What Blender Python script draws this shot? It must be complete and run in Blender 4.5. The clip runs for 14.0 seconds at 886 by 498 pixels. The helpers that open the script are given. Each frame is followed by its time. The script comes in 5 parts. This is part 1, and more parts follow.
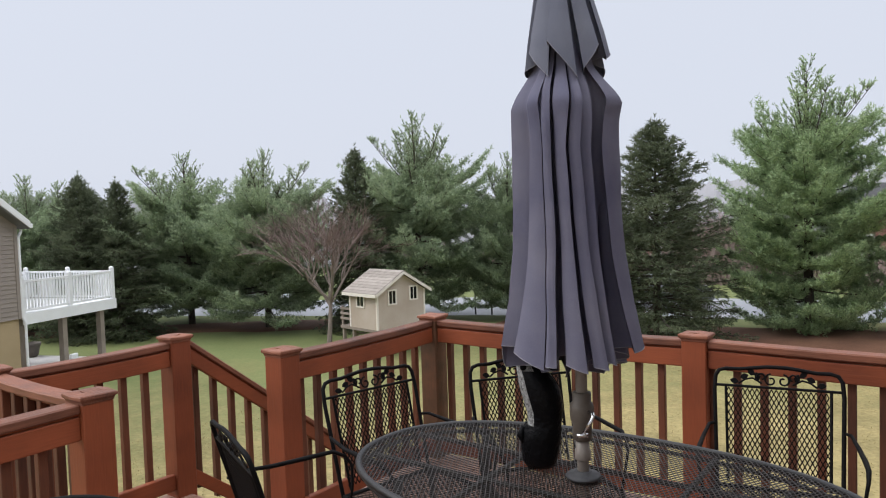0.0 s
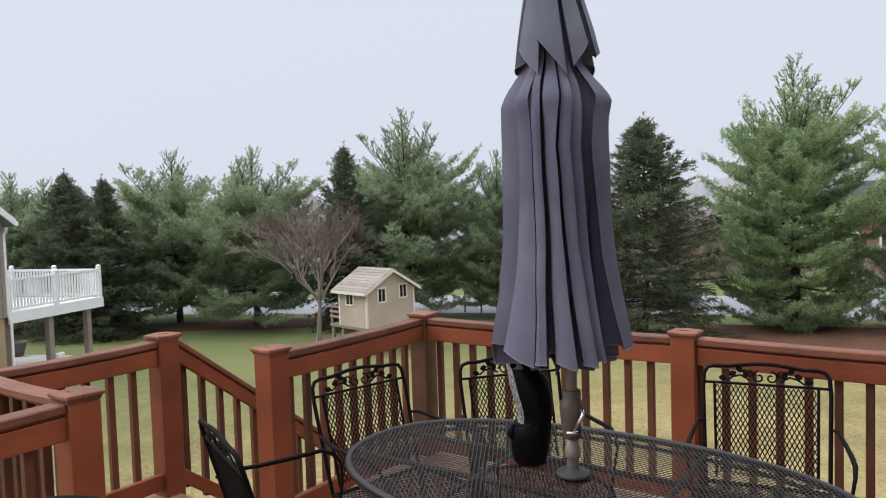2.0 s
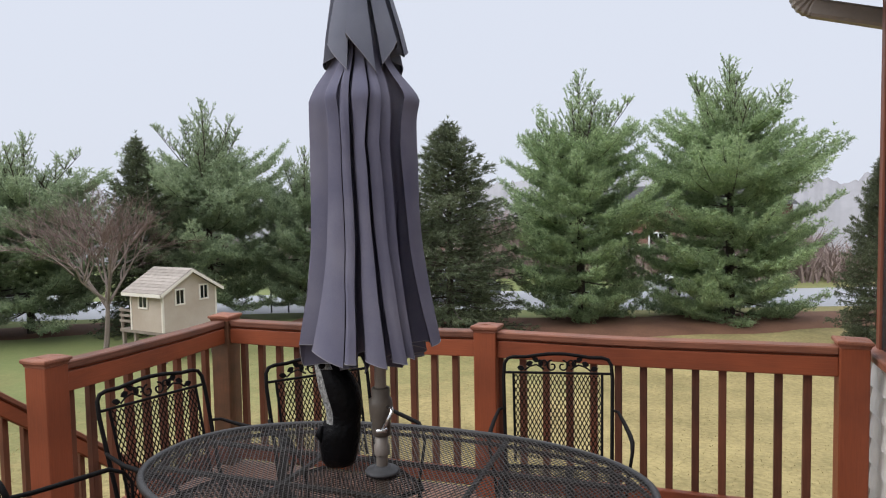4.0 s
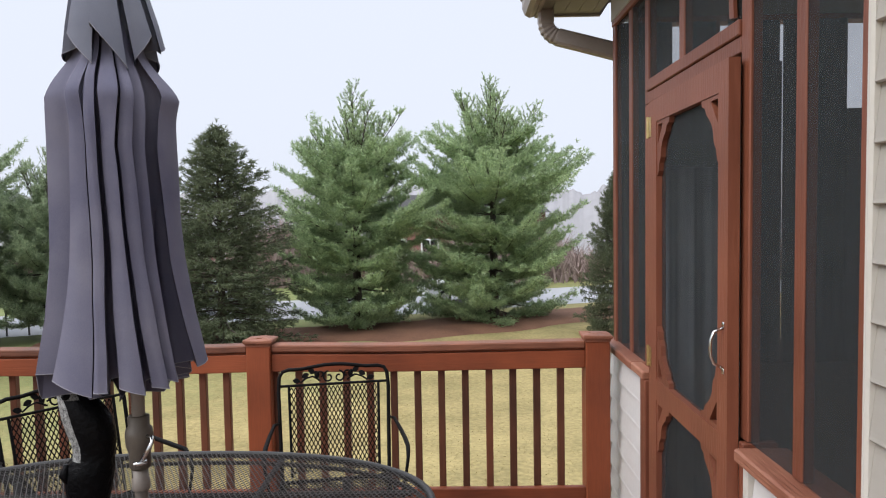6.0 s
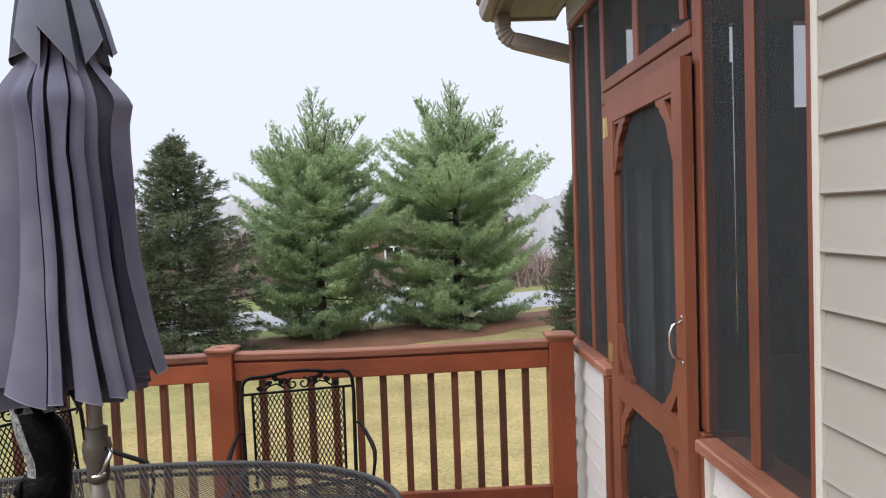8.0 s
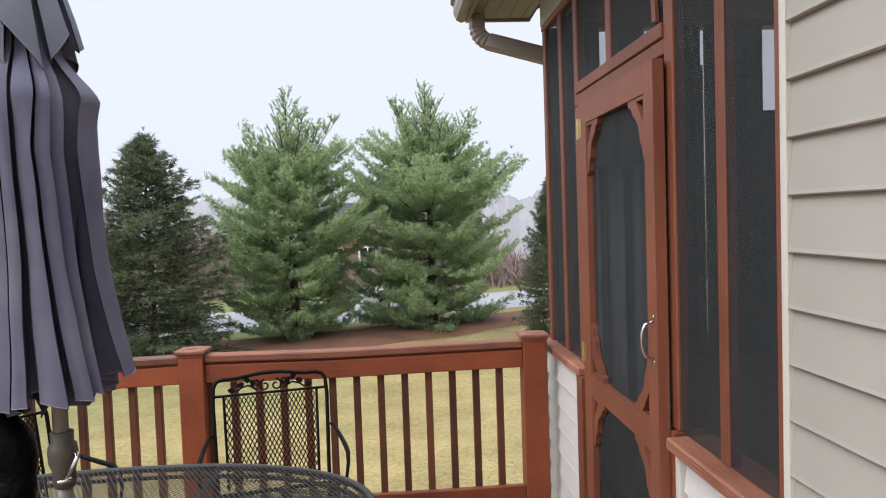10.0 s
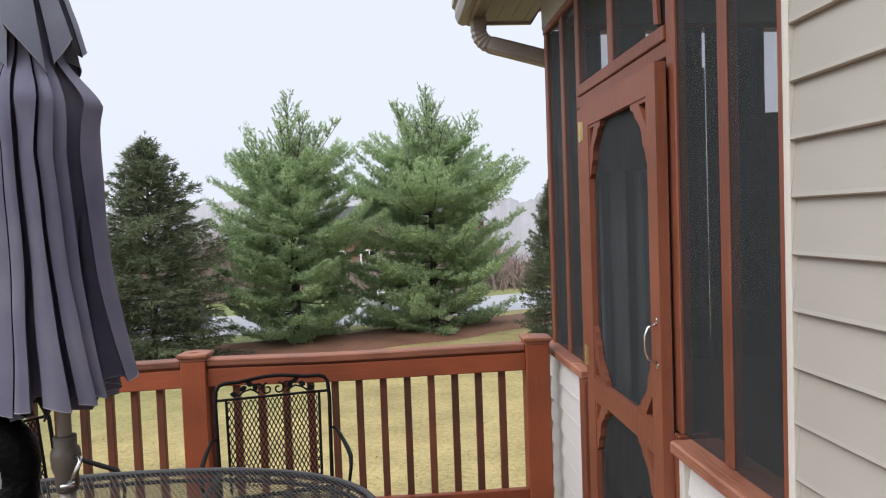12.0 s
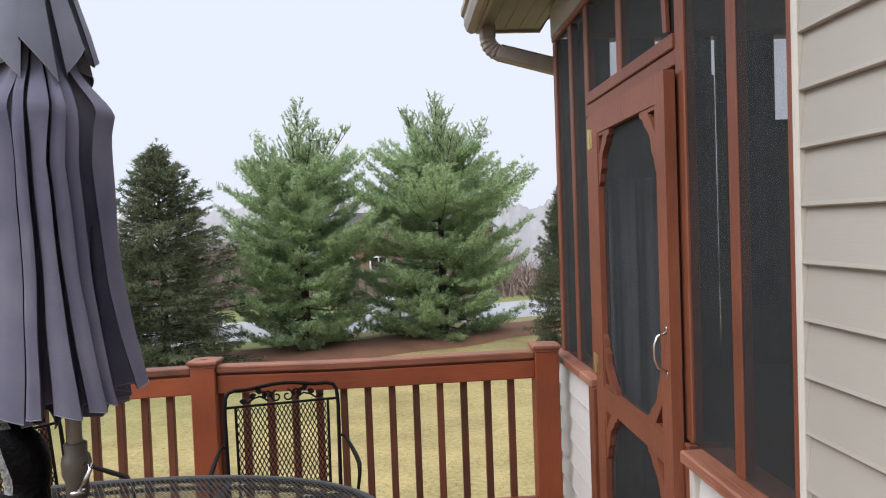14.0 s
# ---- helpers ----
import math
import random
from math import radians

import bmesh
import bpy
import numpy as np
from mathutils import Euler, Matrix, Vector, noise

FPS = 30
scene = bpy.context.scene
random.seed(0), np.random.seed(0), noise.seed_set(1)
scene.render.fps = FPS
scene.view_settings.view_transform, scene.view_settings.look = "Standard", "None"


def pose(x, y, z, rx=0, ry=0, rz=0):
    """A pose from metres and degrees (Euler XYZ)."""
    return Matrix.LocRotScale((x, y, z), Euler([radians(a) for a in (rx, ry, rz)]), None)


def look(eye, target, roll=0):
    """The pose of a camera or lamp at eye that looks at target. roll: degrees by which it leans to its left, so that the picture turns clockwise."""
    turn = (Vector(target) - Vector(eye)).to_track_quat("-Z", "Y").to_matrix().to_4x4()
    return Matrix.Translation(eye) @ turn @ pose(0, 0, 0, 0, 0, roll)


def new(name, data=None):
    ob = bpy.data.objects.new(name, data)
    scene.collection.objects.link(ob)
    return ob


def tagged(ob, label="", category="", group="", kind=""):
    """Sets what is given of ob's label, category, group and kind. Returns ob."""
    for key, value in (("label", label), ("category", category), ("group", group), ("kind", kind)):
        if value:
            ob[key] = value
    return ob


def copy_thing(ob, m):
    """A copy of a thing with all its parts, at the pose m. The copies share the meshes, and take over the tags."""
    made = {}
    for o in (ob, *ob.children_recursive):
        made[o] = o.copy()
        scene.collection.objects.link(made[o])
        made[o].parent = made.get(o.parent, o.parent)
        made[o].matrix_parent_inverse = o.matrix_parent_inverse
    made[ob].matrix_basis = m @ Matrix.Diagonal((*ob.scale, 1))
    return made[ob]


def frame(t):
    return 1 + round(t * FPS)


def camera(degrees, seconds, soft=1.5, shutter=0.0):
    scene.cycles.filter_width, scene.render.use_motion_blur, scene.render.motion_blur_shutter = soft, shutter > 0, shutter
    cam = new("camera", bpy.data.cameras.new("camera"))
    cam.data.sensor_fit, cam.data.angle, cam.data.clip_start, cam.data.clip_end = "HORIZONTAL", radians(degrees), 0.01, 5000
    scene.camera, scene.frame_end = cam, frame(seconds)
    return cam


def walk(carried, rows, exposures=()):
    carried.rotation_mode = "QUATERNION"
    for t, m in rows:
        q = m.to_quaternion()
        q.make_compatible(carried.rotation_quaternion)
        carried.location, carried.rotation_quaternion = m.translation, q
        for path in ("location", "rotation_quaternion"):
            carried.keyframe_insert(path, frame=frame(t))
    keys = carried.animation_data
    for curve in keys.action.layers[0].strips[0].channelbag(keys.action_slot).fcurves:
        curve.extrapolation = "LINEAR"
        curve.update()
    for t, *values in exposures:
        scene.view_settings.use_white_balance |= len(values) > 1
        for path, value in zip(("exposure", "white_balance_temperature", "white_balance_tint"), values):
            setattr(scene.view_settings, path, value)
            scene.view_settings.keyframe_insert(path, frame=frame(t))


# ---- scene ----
cam = camera(65.2, 14.0, soft=1.1)

PATH = [
    (0, (-0.079, -0.032, 1.588), (-1.244, 1.592, 1.494), -1.8),
    (0.5, (-0.079, -0.03, 1.587), (-1.241, 1.595, 1.49), -2.0),
    (1, (-0.081, -0.031, 1.587), (-1.236, 1.599, 1.488), -1.9),
    (1.5, (-0.082, -0.029, 1.587), (-1.23, 1.605, 1.487), -1.9),
    (2, (-0.083, -0.029, 1.588), (-1.223, 1.612, 1.487), -1.8),
    (2.5, (-0.081, -0.027, 1.589), (-1.206, 1.624, 1.488), -1.8),
    (3, (-0.087, -0.021, 1.587), (-1.147, 1.671, 1.483), -1.7),
    (3.5, (-0.089, -0.014, 1.586), (-0.992, 1.767, 1.475), -1.6),
    (4, (-0.097, -0.005, 1.585), (-0.748, 1.882, 1.466), -1.0),
    (4.2, (-0.106, 0.013, 1.584), (-0.657, 1.932, 1.465), -0.8),
    (5.2, (-0.098, 0.022, 1.587), (-0.275, 2.011, 1.476), -0.9),
    (6.3, (-0.089, 0.025, 1.59), (-0.086, 2.023, 1.487), -1.0),
    (6.5, (-0.087, 0.022, 1.578), (-0.074, 2.02, 1.481), -1.1),
    (7, (-0.083, 0.024, 1.574), (-0.047, 2.022, 1.482), -1.7),
    (7.5, (-0.084, 0.02, 1.575), (-0.031, 2.017, 1.482), -2.1),
    (8, (-0.086, 0.019, 1.57), (-0.005, 2.015, 1.48), -2.1),
    (8.5, (-0.084, 0.022, 1.569), (0.035, 2.016, 1.477), -2.0),
    (11, (-0.085, 0.026, 1.569), (0.074, 2.018, 1.481), -2.0),
    (11.5, (-0.083, 0.031, 1.571), (0.072, 2.023, 1.487), -2.2),
    (12, (-0.088, 0.026, 1.57), (0.063, 2.019, 1.487), -2.1),
    (12.5, (-0.082, 0.036, 1.573), (0.059, 2.029, 1.49), -2.0),
    (13, (-0.082, 0.033, 1.574), (0.05, 2.027, 1.491), -2.2),
    (13.5, (-0.084, 0.026, 1.575), (0.045, 2.021, 1.504), -2.2),
    (14, (-0.086, 0.024, 1.575), (0.039, 2.019, 1.512), -2.1),
]
# view: a slow turn from the yard to the screened porch
# (row at 5.2 s carries the turn between the two stretches)
walk(cam, [(t, look(eye, target, roll)) for t, eye, target, roll in PATH],
     exposures=[(0.0, 0.16), (2.8, 0.17), (4.2, 0.22), (6.3, 0.42), (8.5, 0.46), (11.0, 0.44), (14.0, 0.40)])

# ---- light: an overcast winter sky, brighter overhead than at the horizon ----
world = bpy.data.worlds.new("overcast")
scene.world = world
world.use_nodes = True
wn, wl = world.node_tree.nodes, world.node_tree.links
wn.clear()
w_out, w_bg = wn.new("ShaderNodeOutputWorld"), wn.new("ShaderNodeBackground")
w_sky, w_mix = wn.new("ShaderNodeTexSky"), wn.new("ShaderNodeMix")
w_sky.sky_type, w_sky.sun_disc = "NISHITA", False
w_sky.sun_elevation, w_sky.sun_rotation = radians(39), radians(235)
w_sky.air_density, w_sky.dust_density = 1.0, 4.0
w_geo, w_sep, w_ramp = wn.new("ShaderNodeTexCoord"), wn.new("ShaderNodeSeparateXYZ"), wn.new("ShaderNodeValToRGB")
w_ramp.color_ramp.elements[0].position, w_ramp.color_ramp.elements[0].color = 0.0, (6.45, 6.85, 7.85, 1)
w_ramp.color_ramp.elements[1].position, w_ramp.color_ramp.elements[1].color = 1.0, (25.0, 25.6, 27.5, 1)
mid = w_ramp.color_ramp.elements.new(0.36)
mid.color = (6.6, 7.0, 8.0, 1)
w_mix.data_type = "RGBA"
w_mix.inputs[0].default_value = 0.94
wl.new(w_geo.outputs["Generated"], w_sep.inputs[0])
wl.new(w_sep.outputs[2], w_ramp.inputs[0])
wl.new(w_sky.outputs[0], w_mix.inputs[6])
wl.new(w_ramp.outputs[0], w_mix.inputs[7])
wl.new(w_mix.outputs[2], w_bg.inputs[0])
w_bg.inputs[1].default_value = 0.1
wl.new(w_bg.outputs[0], w_out.inputs[0])
sun_data = bpy.data.lights.new("sun", "SUN")
sun_data.energy, sun_data.angle, sun_data.color = 1.5, radians(30), (1.0, 0.985, 0.965)
sun = new("sun", sun_data)
sun.matrix_world = look((-9.2, -6.4, 9), (0, 0, 0))


# ---- materials ----
def rgb(c):
    return (c[0], c[1], c[2], 1.0)


def material(name, a, b, rough=0.6, metal=0.0, coarse=3.0, fine=40.0, stretch=(1, 1, 1), bump=0.15, spread=0.12,
             spec=0.4, islands=False, rough_b=None, grain=0.45):
    """Two colours mixed by coarse stains and fine grain, with relief, at real size."""
    m = bpy.data.materials.new(name)
    m.use_nodes = True
    nt = m.node_tree
    n, l = nt.nodes, nt.links
    bsdf = n["Principled BSDF"]
    bsdf.inputs["Metallic"].default_value = metal
    bsdf.inputs["Specular IOR Level"].default_value = spec
    co, mp = n.new("ShaderNodeTexCoord"), n.new("ShaderNodeMapping")
    mp.inputs["Scale"].default_value = stretch
    l.new(co.outputs["Object"], mp.inputs["Vector"])
    big, small = n.new("ShaderNodeTexNoise"), n.new("ShaderNodeTexNoise")
    big.inputs["Scale"].default_value, big.inputs["Detail"].default_value = coarse, 4
    small.inputs["Scale"].default_value, small.inputs["Detail"].default_value = fine, 6
    l.new(co.outputs["Object"], big.inputs["Vector"])
    l.new(mp.outputs["Vector"], small.inputs["Vector"])
    info = n.new("ShaderNodeNewGeometry") if islands else n.new("ShaderNodeObjectInfo")
    rnd = info.outputs["Random Per Island"] if islands else info.outputs["Random"]
    add1, add2 = n.new("ShaderNodeMath"), n.new("ShaderNodeMath")
    add1.operation, add2.operation = "MULTIPLY_ADD", "MULTIPLY_ADD"
    l.new(small.outputs["Fac"], add1.inputs[0])
    add1.inputs[1].default_value = grain
    l.new(big.outputs["Fac"], add1.inputs[2])
    l.new(rnd, add2.inputs[0])
    add2.inputs[1].default_value = spread * 3
    l.new(add1.outputs[0], add2.inputs[2])
    rng = n.new("ShaderNodeMapRange")
    rng.inputs["From Min"].default_value, rng.inputs["From Max"].default_value = 0.36 + 0.36 * grain, 0.65 + 0.65 * grain + spread * 3
    l.new(add2.outputs[0], rng.inputs["Value"])
    mix = n.new("ShaderNodeMix")
    mix.data_type = "RGBA"
    mix.inputs[6].default_value, mix.inputs[7].default_value = rgb(a), rgb(b)
    l.new(rng.outputs["Result"], mix.inputs[0])
    l.new(mix.outputs[2], bsdf.inputs["Base Color"])
    rr = n.new("ShaderNodeMapRange")
    rr.inputs["To Min"].default_value, rr.inputs["To Max"].default_value = rough, rough if rough_b is None else rough_b
    l.new(big.outputs["Fac"], rr.inputs["Value"])
    l.new(rr.outputs["Result"], bsdf.inputs["Roughness"])
    if bump:
        bp = n.new("ShaderNodeBump")
        bp.inputs["Strength"].default_value, bp.inputs["Distance"].default_value = bump, 0.01
        l.new(small.outputs["Fac"], bp.inputs["Height"])
        l.new(bp.outputs["Normal"], bsdf.inputs["Normal"])
    return m


STAIN_D, STAIN_L = (0.085, 0.019, 0.007), (0.305, 0.074, 0.025)
stain = {ax: material("red_stained_wood_" + ax, STAIN_D, STAIN_L, 0.5, coarse=2.2, fine=9,
                      stretch={"x": (1, 14, 14), "y": (14, 1, 14), "z": (14, 14, 1)}[ax], bump=0.16, rough_b=0.72, grain=0.3) for ax in "xyz"}
worn_rail = material("worn_red_stained_rail", (0.060, 0.022, 0.012), (0.250, 0.092, 0.050), 0.5, coarse=3.5, fine=9, stretch=(1, 14, 14), bump=0.25, rough_b=0.75, grain=0.6)
cap_wood = material("weathered_post_cap_wood", (0.085, 0.030, 0.016), (0.290, 0.110, 0.062), 0.5, coarse=6, fine=9, stretch=(1, 14, 14), bump=0.25, rough_b=0.75, grain=0.6)
# same red stain, with the balusters' backlit shade put into the colour
shaded_baluster_wood = material("shade_browned_baluster_wood", (0.045, 0.016, 0.008), (0.175, 0.056, 0.025), 0.5, coarse=2.2, fine=9, stretch=(14, 14, 1), bump=0.16, rough_b=0.72, grain=0.3)
mossy = material("damp_green_stained_wood", (0.040, 0.026, 0.012), (0.165, 0.068, 0.033), 0.6, coarse=7, fine=9, stretch=(14, 14, 1), bump=0.25, grain=0.3)
deck_wood = material("deck_board_wood", (0.14, 0.068, 0.047), (0.32, 0.185, 0.132), 0.35, coarse=2, fine=9, stretch=(14, 1, 14), bump=0.4, rough_b=0.75)
porch_paint = material("porch_redwood_stain", (0.115, 0.034, 0.018), (0.225, 0.073, 0.039), 0.5, coarse=3, fine=12, stretch=(9, 9, 1), bump=0.2)
ledge_wood = material("weathered_ledge_wood", (0.17, 0.055, 0.03), (0.36, 0.16, 0.10), 0.55, coarse=5, fine=8, stretch=(14, 1, 14), bump=0.5)
iron = material("black_painted_iron", (0.003, 0.003, 0.003), (0.009, 0.008, 0.008), 0.5, coarse=12, fine=160, bump=0.2, spec=0.07, rough_b=0.7)
table_iron = material("wet_black_iron", (0.005, 0.005, 0.005), (0.022, 0.020, 0.019), 0.28, coarse=7, fine=150, bump=0.2, spec=0.38, rough_b=0.6)
fabric = material("faded_umbrella_canvas", (0.054, 0.056, 0.104), (0.165, 0.157, 0.196), 0.85, coarse=4.5, fine=420, bump=0.12, spec=0.2)
hem_mat = material("pale_hem_stitching", (0.14, 0.14, 0.165), (0.22, 0.215, 0.24), 0.85, coarse=9, fine=300, bump=0.1, spec=0.2)
fabric_top = material("faded_vent_canvas", (0.088, 0.094, 0.130), (0.180, 0.186, 0.220), 0.85, coarse=4, fine=420, bump=0.12, spec=0.2)
taupe = material("taupe_painted_metal", (0.14, 0.12, 0.105), (0.22, 0.19, 0.165), 0.45, coarse=9, fine=90, bump=0.08)
taupe_d = material("brown_plastic", (0.075, 0.062, 0.05), (0.13, 0.108, 0.09), 0.5, coarse=9, fine=90, bump=0.08)
grey_plastic = material("grey_plastic_ring", (0.022, 0.022, 0.024), (0.05, 0.05, 0.053), 0.6, coarse=20, fine=90, bump=0.05)
chrome = material("bare_steel", (0.55, 0.55, 0.55), (0.75, 0.75, 0.74), 0.22, metal=1.0, coarse=20, fine=200, bump=0.03)
brass = material("brass_hinge_metal", (0.42, 0.31, 0.13), (0.62, 0.50, 0.26), 0.35, metal=0.9, coarse=30, fine=200, bump=0.05)
mesh_iron = material("damp_mesh_iron", (0.010, 0.009, 0.008), (0.034, 0.030, 0.027), 0.3, coarse=7, fine=150, bump=0.2, spec=0.34, rough_b=0.6)
owl_dark = material("black_decoy_plastic", (0.0018, 0.0018, 0.0022), (0.005, 0.005, 0.006), 0.42, coarse=14, fine=60, bump=0.6, spec=0.09)
owl_grey = material("mottled_grey_decoy_paint", (0.015, 0.015, 0.016), (0.40, 0.40, 0.39), 0.6, coarse=85, fine=260, bump=0.5, grain=0.6, spread=0.0)
vinyl = material("beige_vinyl_siding", (0.318, 0.296, 0.262), (0.380, 0.355, 0.317), 0.5, coarse=1.5, fine=10, stretch=(30, 1, 30), bump=0.03, spread=0.03, grain=0.15)
vinyl_trim = material("cream_vinyl_trim", (0.47, 0.45, 0.41), (0.55, 0.525, 0.48), 0.45, coarse=3, fine=40, bump=0.03)
white_paint = material("white_vinyl", (0.70, 0.71, 0.72), (0.80, 0.81, 0.82), 0.45, coarse=3, fine=40, bump=0.03)
white_siding = material("pale_vinyl_siding", (0.53, 0.515, 0.50), (0.63, 0.615, 0.60), 0.5, coarse=2, fine=40, bump=0.03, spread=0.03)
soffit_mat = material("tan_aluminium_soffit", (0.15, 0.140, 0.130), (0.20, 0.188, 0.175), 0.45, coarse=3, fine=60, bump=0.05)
spout_mat = material("tan_aluminium_gutter", (0.205, 0.175, 0.158), (0.285, 0.248, 0.226), 0.38, coarse=6, fine=60, bump=0.05)
shingle = material("weathered_grey_shingle", (0.20, 0.175, 0.15), (0.36, 0.32, 0.285), 0.85, coarse=6, fine=60, bump=0.5)
asphalt = material("pale_wet_asphalt", (0.22, 0.23, 0.25), (0.32, 0.33, 0.35), 0.5, coarse=0.3, fine=6, bump=0.1)
bark = material("grey_brown_bark", (0.035, 0.027, 0.021), (0.10, 0.082, 0.066), 0.9, coarse=4, fine=22, stretch=(3, 3, 1), bump=0.8)
pale_bark = material("smooth_pale_bark", (0.17, 0.135, 0.115), (0.33, 0.27, 0.235), 0.85, coarse=3, fine=30, bump=0.4)
twig = material("reddish_bare_twigs", (0.155, 0.105, 0.092), (0.29, 0.225, 0.20), 0.85, coarse=2, fine=30, bump=0.2)


def foliage(name, a, b, spread=0.22):
    """Needles: a matt green that lets some light through."""
    m = material(name, a, b, 0.6, coarse=0.7, fine=2.5, bump=0, spread=spread, spec=0.25, islands=True)
    n, l = m.node_tree.nodes, m.node_tree.links
    bsdf, out = n["Principled BSDF"], n["Material Output"]
    thin, mix = n.new("ShaderNodeBsdfTranslucent"), n.new("ShaderNodeMixShader")
    l.new(bsdf.inputs["Base Color"].links[0].from_socket, thin.inputs["Color"])
    mix.inputs[0].default_value = 0.5
    l.new(bsdf.outputs[0], mix.inputs[1])
    l.new(thin.outputs[0], mix.inputs[2])
    l.new(mix.outputs[0], out.inputs["Surface"])
    return m


pine_n = foliage("white_pine_needles", (0.135, 0.205, 0.102), (0.510, 0.630, 0.350))
pine_b = foliage("blue_green_pine_needles", (0.145, 0.205, 0.122), (0.460, 0.540, 0.335))
spruce_n = foliage("dark_spruce_needles", (0.060, 0.082, 0.048), (0.190, 0.215, 0.128))
blade_mat = material("straw_grass_blades", (0.155, 0.125, 0.045), (0.335, 0.268, 0.110), 0.9, coarse=0.9, fine=6, bump=0, spread=0.2, islands=True)
mulch_mat = material("red_brown_pine_straw", (0.085, 0.038, 0.022), (0.20, 0.10, 0.058), 0.95, coarse=0.8, fine=14, bump=0.7)
play_wood = material("raw_plywood_siding", (0.34, 0.265, 0.20), (0.50, 0.435, 0.375), 0.8, coarse=1.1, fine=9, stretch=(14, 14, 1), bump=0.3)
play_trim = material("cream_painted_trim", (0.62, 0.57, 0.50), (0.72, 0.68, 0.61), 0.6, coarse=3, fine=40, bump=0.1)
grey_lumber = material("grey_weathered_lumber", (0.16, 0.13, 0.105), (0.33, 0.28, 0.235), 0.85, coarse=2, fine=12, stretch=(12, 12, 1), bump=0.4)
tan_siding = material("taupe_house_siding", (0.235, 0.20, 0.175), (0.30, 0.26, 0.23), 0.55, coarse=1, fine=20, bump=0.05)
tan_stucco = material("tan_basement_wall", (0.30, 0.225, 0.125), (0.39, 0.30, 0.18), 0.85, coarse=1.5, fine=40, bump=0.3)
concrete = material("patio_concrete", (0.30, 0.29, 0.28), (0.42, 0.41, 0.40), 0.85, coarse=1.5, fine=30, bump=0.2)
brick_red = material("far_red_brick", (0.16, 0.075, 0.058), (0.26, 0.14, 0.11), 0.85, coarse=0.8, fine=12, bump=0.2)
far_roof = material("far_grey_roof", (0.10, 0.10, 0.11), (0.18, 0.18, 0.19), 0.85, coarse=1, fine=10, bump=0.2)
# distance haze is put into the pale base colour of the far woods
hill_mat = material("haze_tinted_winter_woods", (0.215, 0.212, 0.222), (0.320, 0.318, 0.330), 1.0, coarse=0.09, fine=0.8, stretch=(2, 2, 0.3), bump=0.0, spec=0.0)
car_white = material("white_car_paint", (0.70, 0.71, 0.72), (0.76, 0.77, 0.78), 0.2, coarse=1, fine=20, bump=0, spec=0.6)
car_grey = material("grey_car_paint", (0.20, 0.21, 0.23), (0.25, 0.26, 0.28), 0.2, coarse=1, fine=20, bump=0, spec=0.6)
rubber = material("black_rubber", (0.012, 0.012, 0.012), (0.03, 0.03, 0.03), 0.8, coarse=9, fine=60, bump=0.1)
dark_glass = material("dark_window_glass", (0.008, 0.009, 0.010), (0.02, 0.022, 0.025), 0.08, coarse=2, fine=10, bump=0, spec=0.6)
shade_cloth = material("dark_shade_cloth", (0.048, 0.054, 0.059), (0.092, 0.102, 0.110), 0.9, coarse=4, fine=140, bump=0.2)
curtain_mat = material("blue_grey_curtain", (0.46, 0.52, 0.61), (0.66, 0.71, 0.78), 0.9, coarse=4, fine=180, bump=0.15)
# the dimness inside the porch is put into this dark panelling colour
porch_dark = material("dimmed_porch_panelling", (0.06, 0.052, 0.045), (0.11, 0.095, 0.08), 0.7, coarse=2, fine=20, bump=0.1)
terracotta = material("grey_planter_clay", (0.10, 0.085, 0.075), (0.19, 0.165, 0.15), 0.8, coarse=5, fine=40, bump=0.3)


def screen_material():
    m = bpy.data.materials.new("insect_screen_mesh")
    m.use_nodes = True
    n, l = m.node_tree.nodes, m.node_tree.links
    n.clear()
    out, mix, clear, wire = (n.new("ShaderNode" + k) for k in ("OutputMaterial", "MixShader", "BsdfTransparent", "BsdfPrincipled"))
    co, noise_t, rng = n.new("ShaderNodeTexCoord"), n.new("ShaderNodeTexNoise"), n.new("ShaderNodeMapRange")
    noise_t.inputs["Scale"].default_value = 5.0
    rng.inputs["To Min"].default_value, rng.inputs["To Max"].default_value = 0.32, 0.44
    l.new(co.outputs["Object"], noise_t.inputs["Vector"])
    l.new(noise_t.outputs["Fac"], rng.inputs["Value"])
    wire.inputs["Base Color"].default_value = (0.046, 0.051, 0.054, 1)
    wire.inputs["Roughness"].default_value = 0.6
    wire.inputs["Specular IOR Level"].default_value = 0.15
    l.new(rng.outputs["Result"], mix.inputs[0])
    l.new(clear.outputs[0], mix.inputs[1])
    l.new(wire.outputs[0], mix.inputs[2])
    l.new(mix.outputs[0], out.inputs[0])
    return m


screen_mat = screen_material()


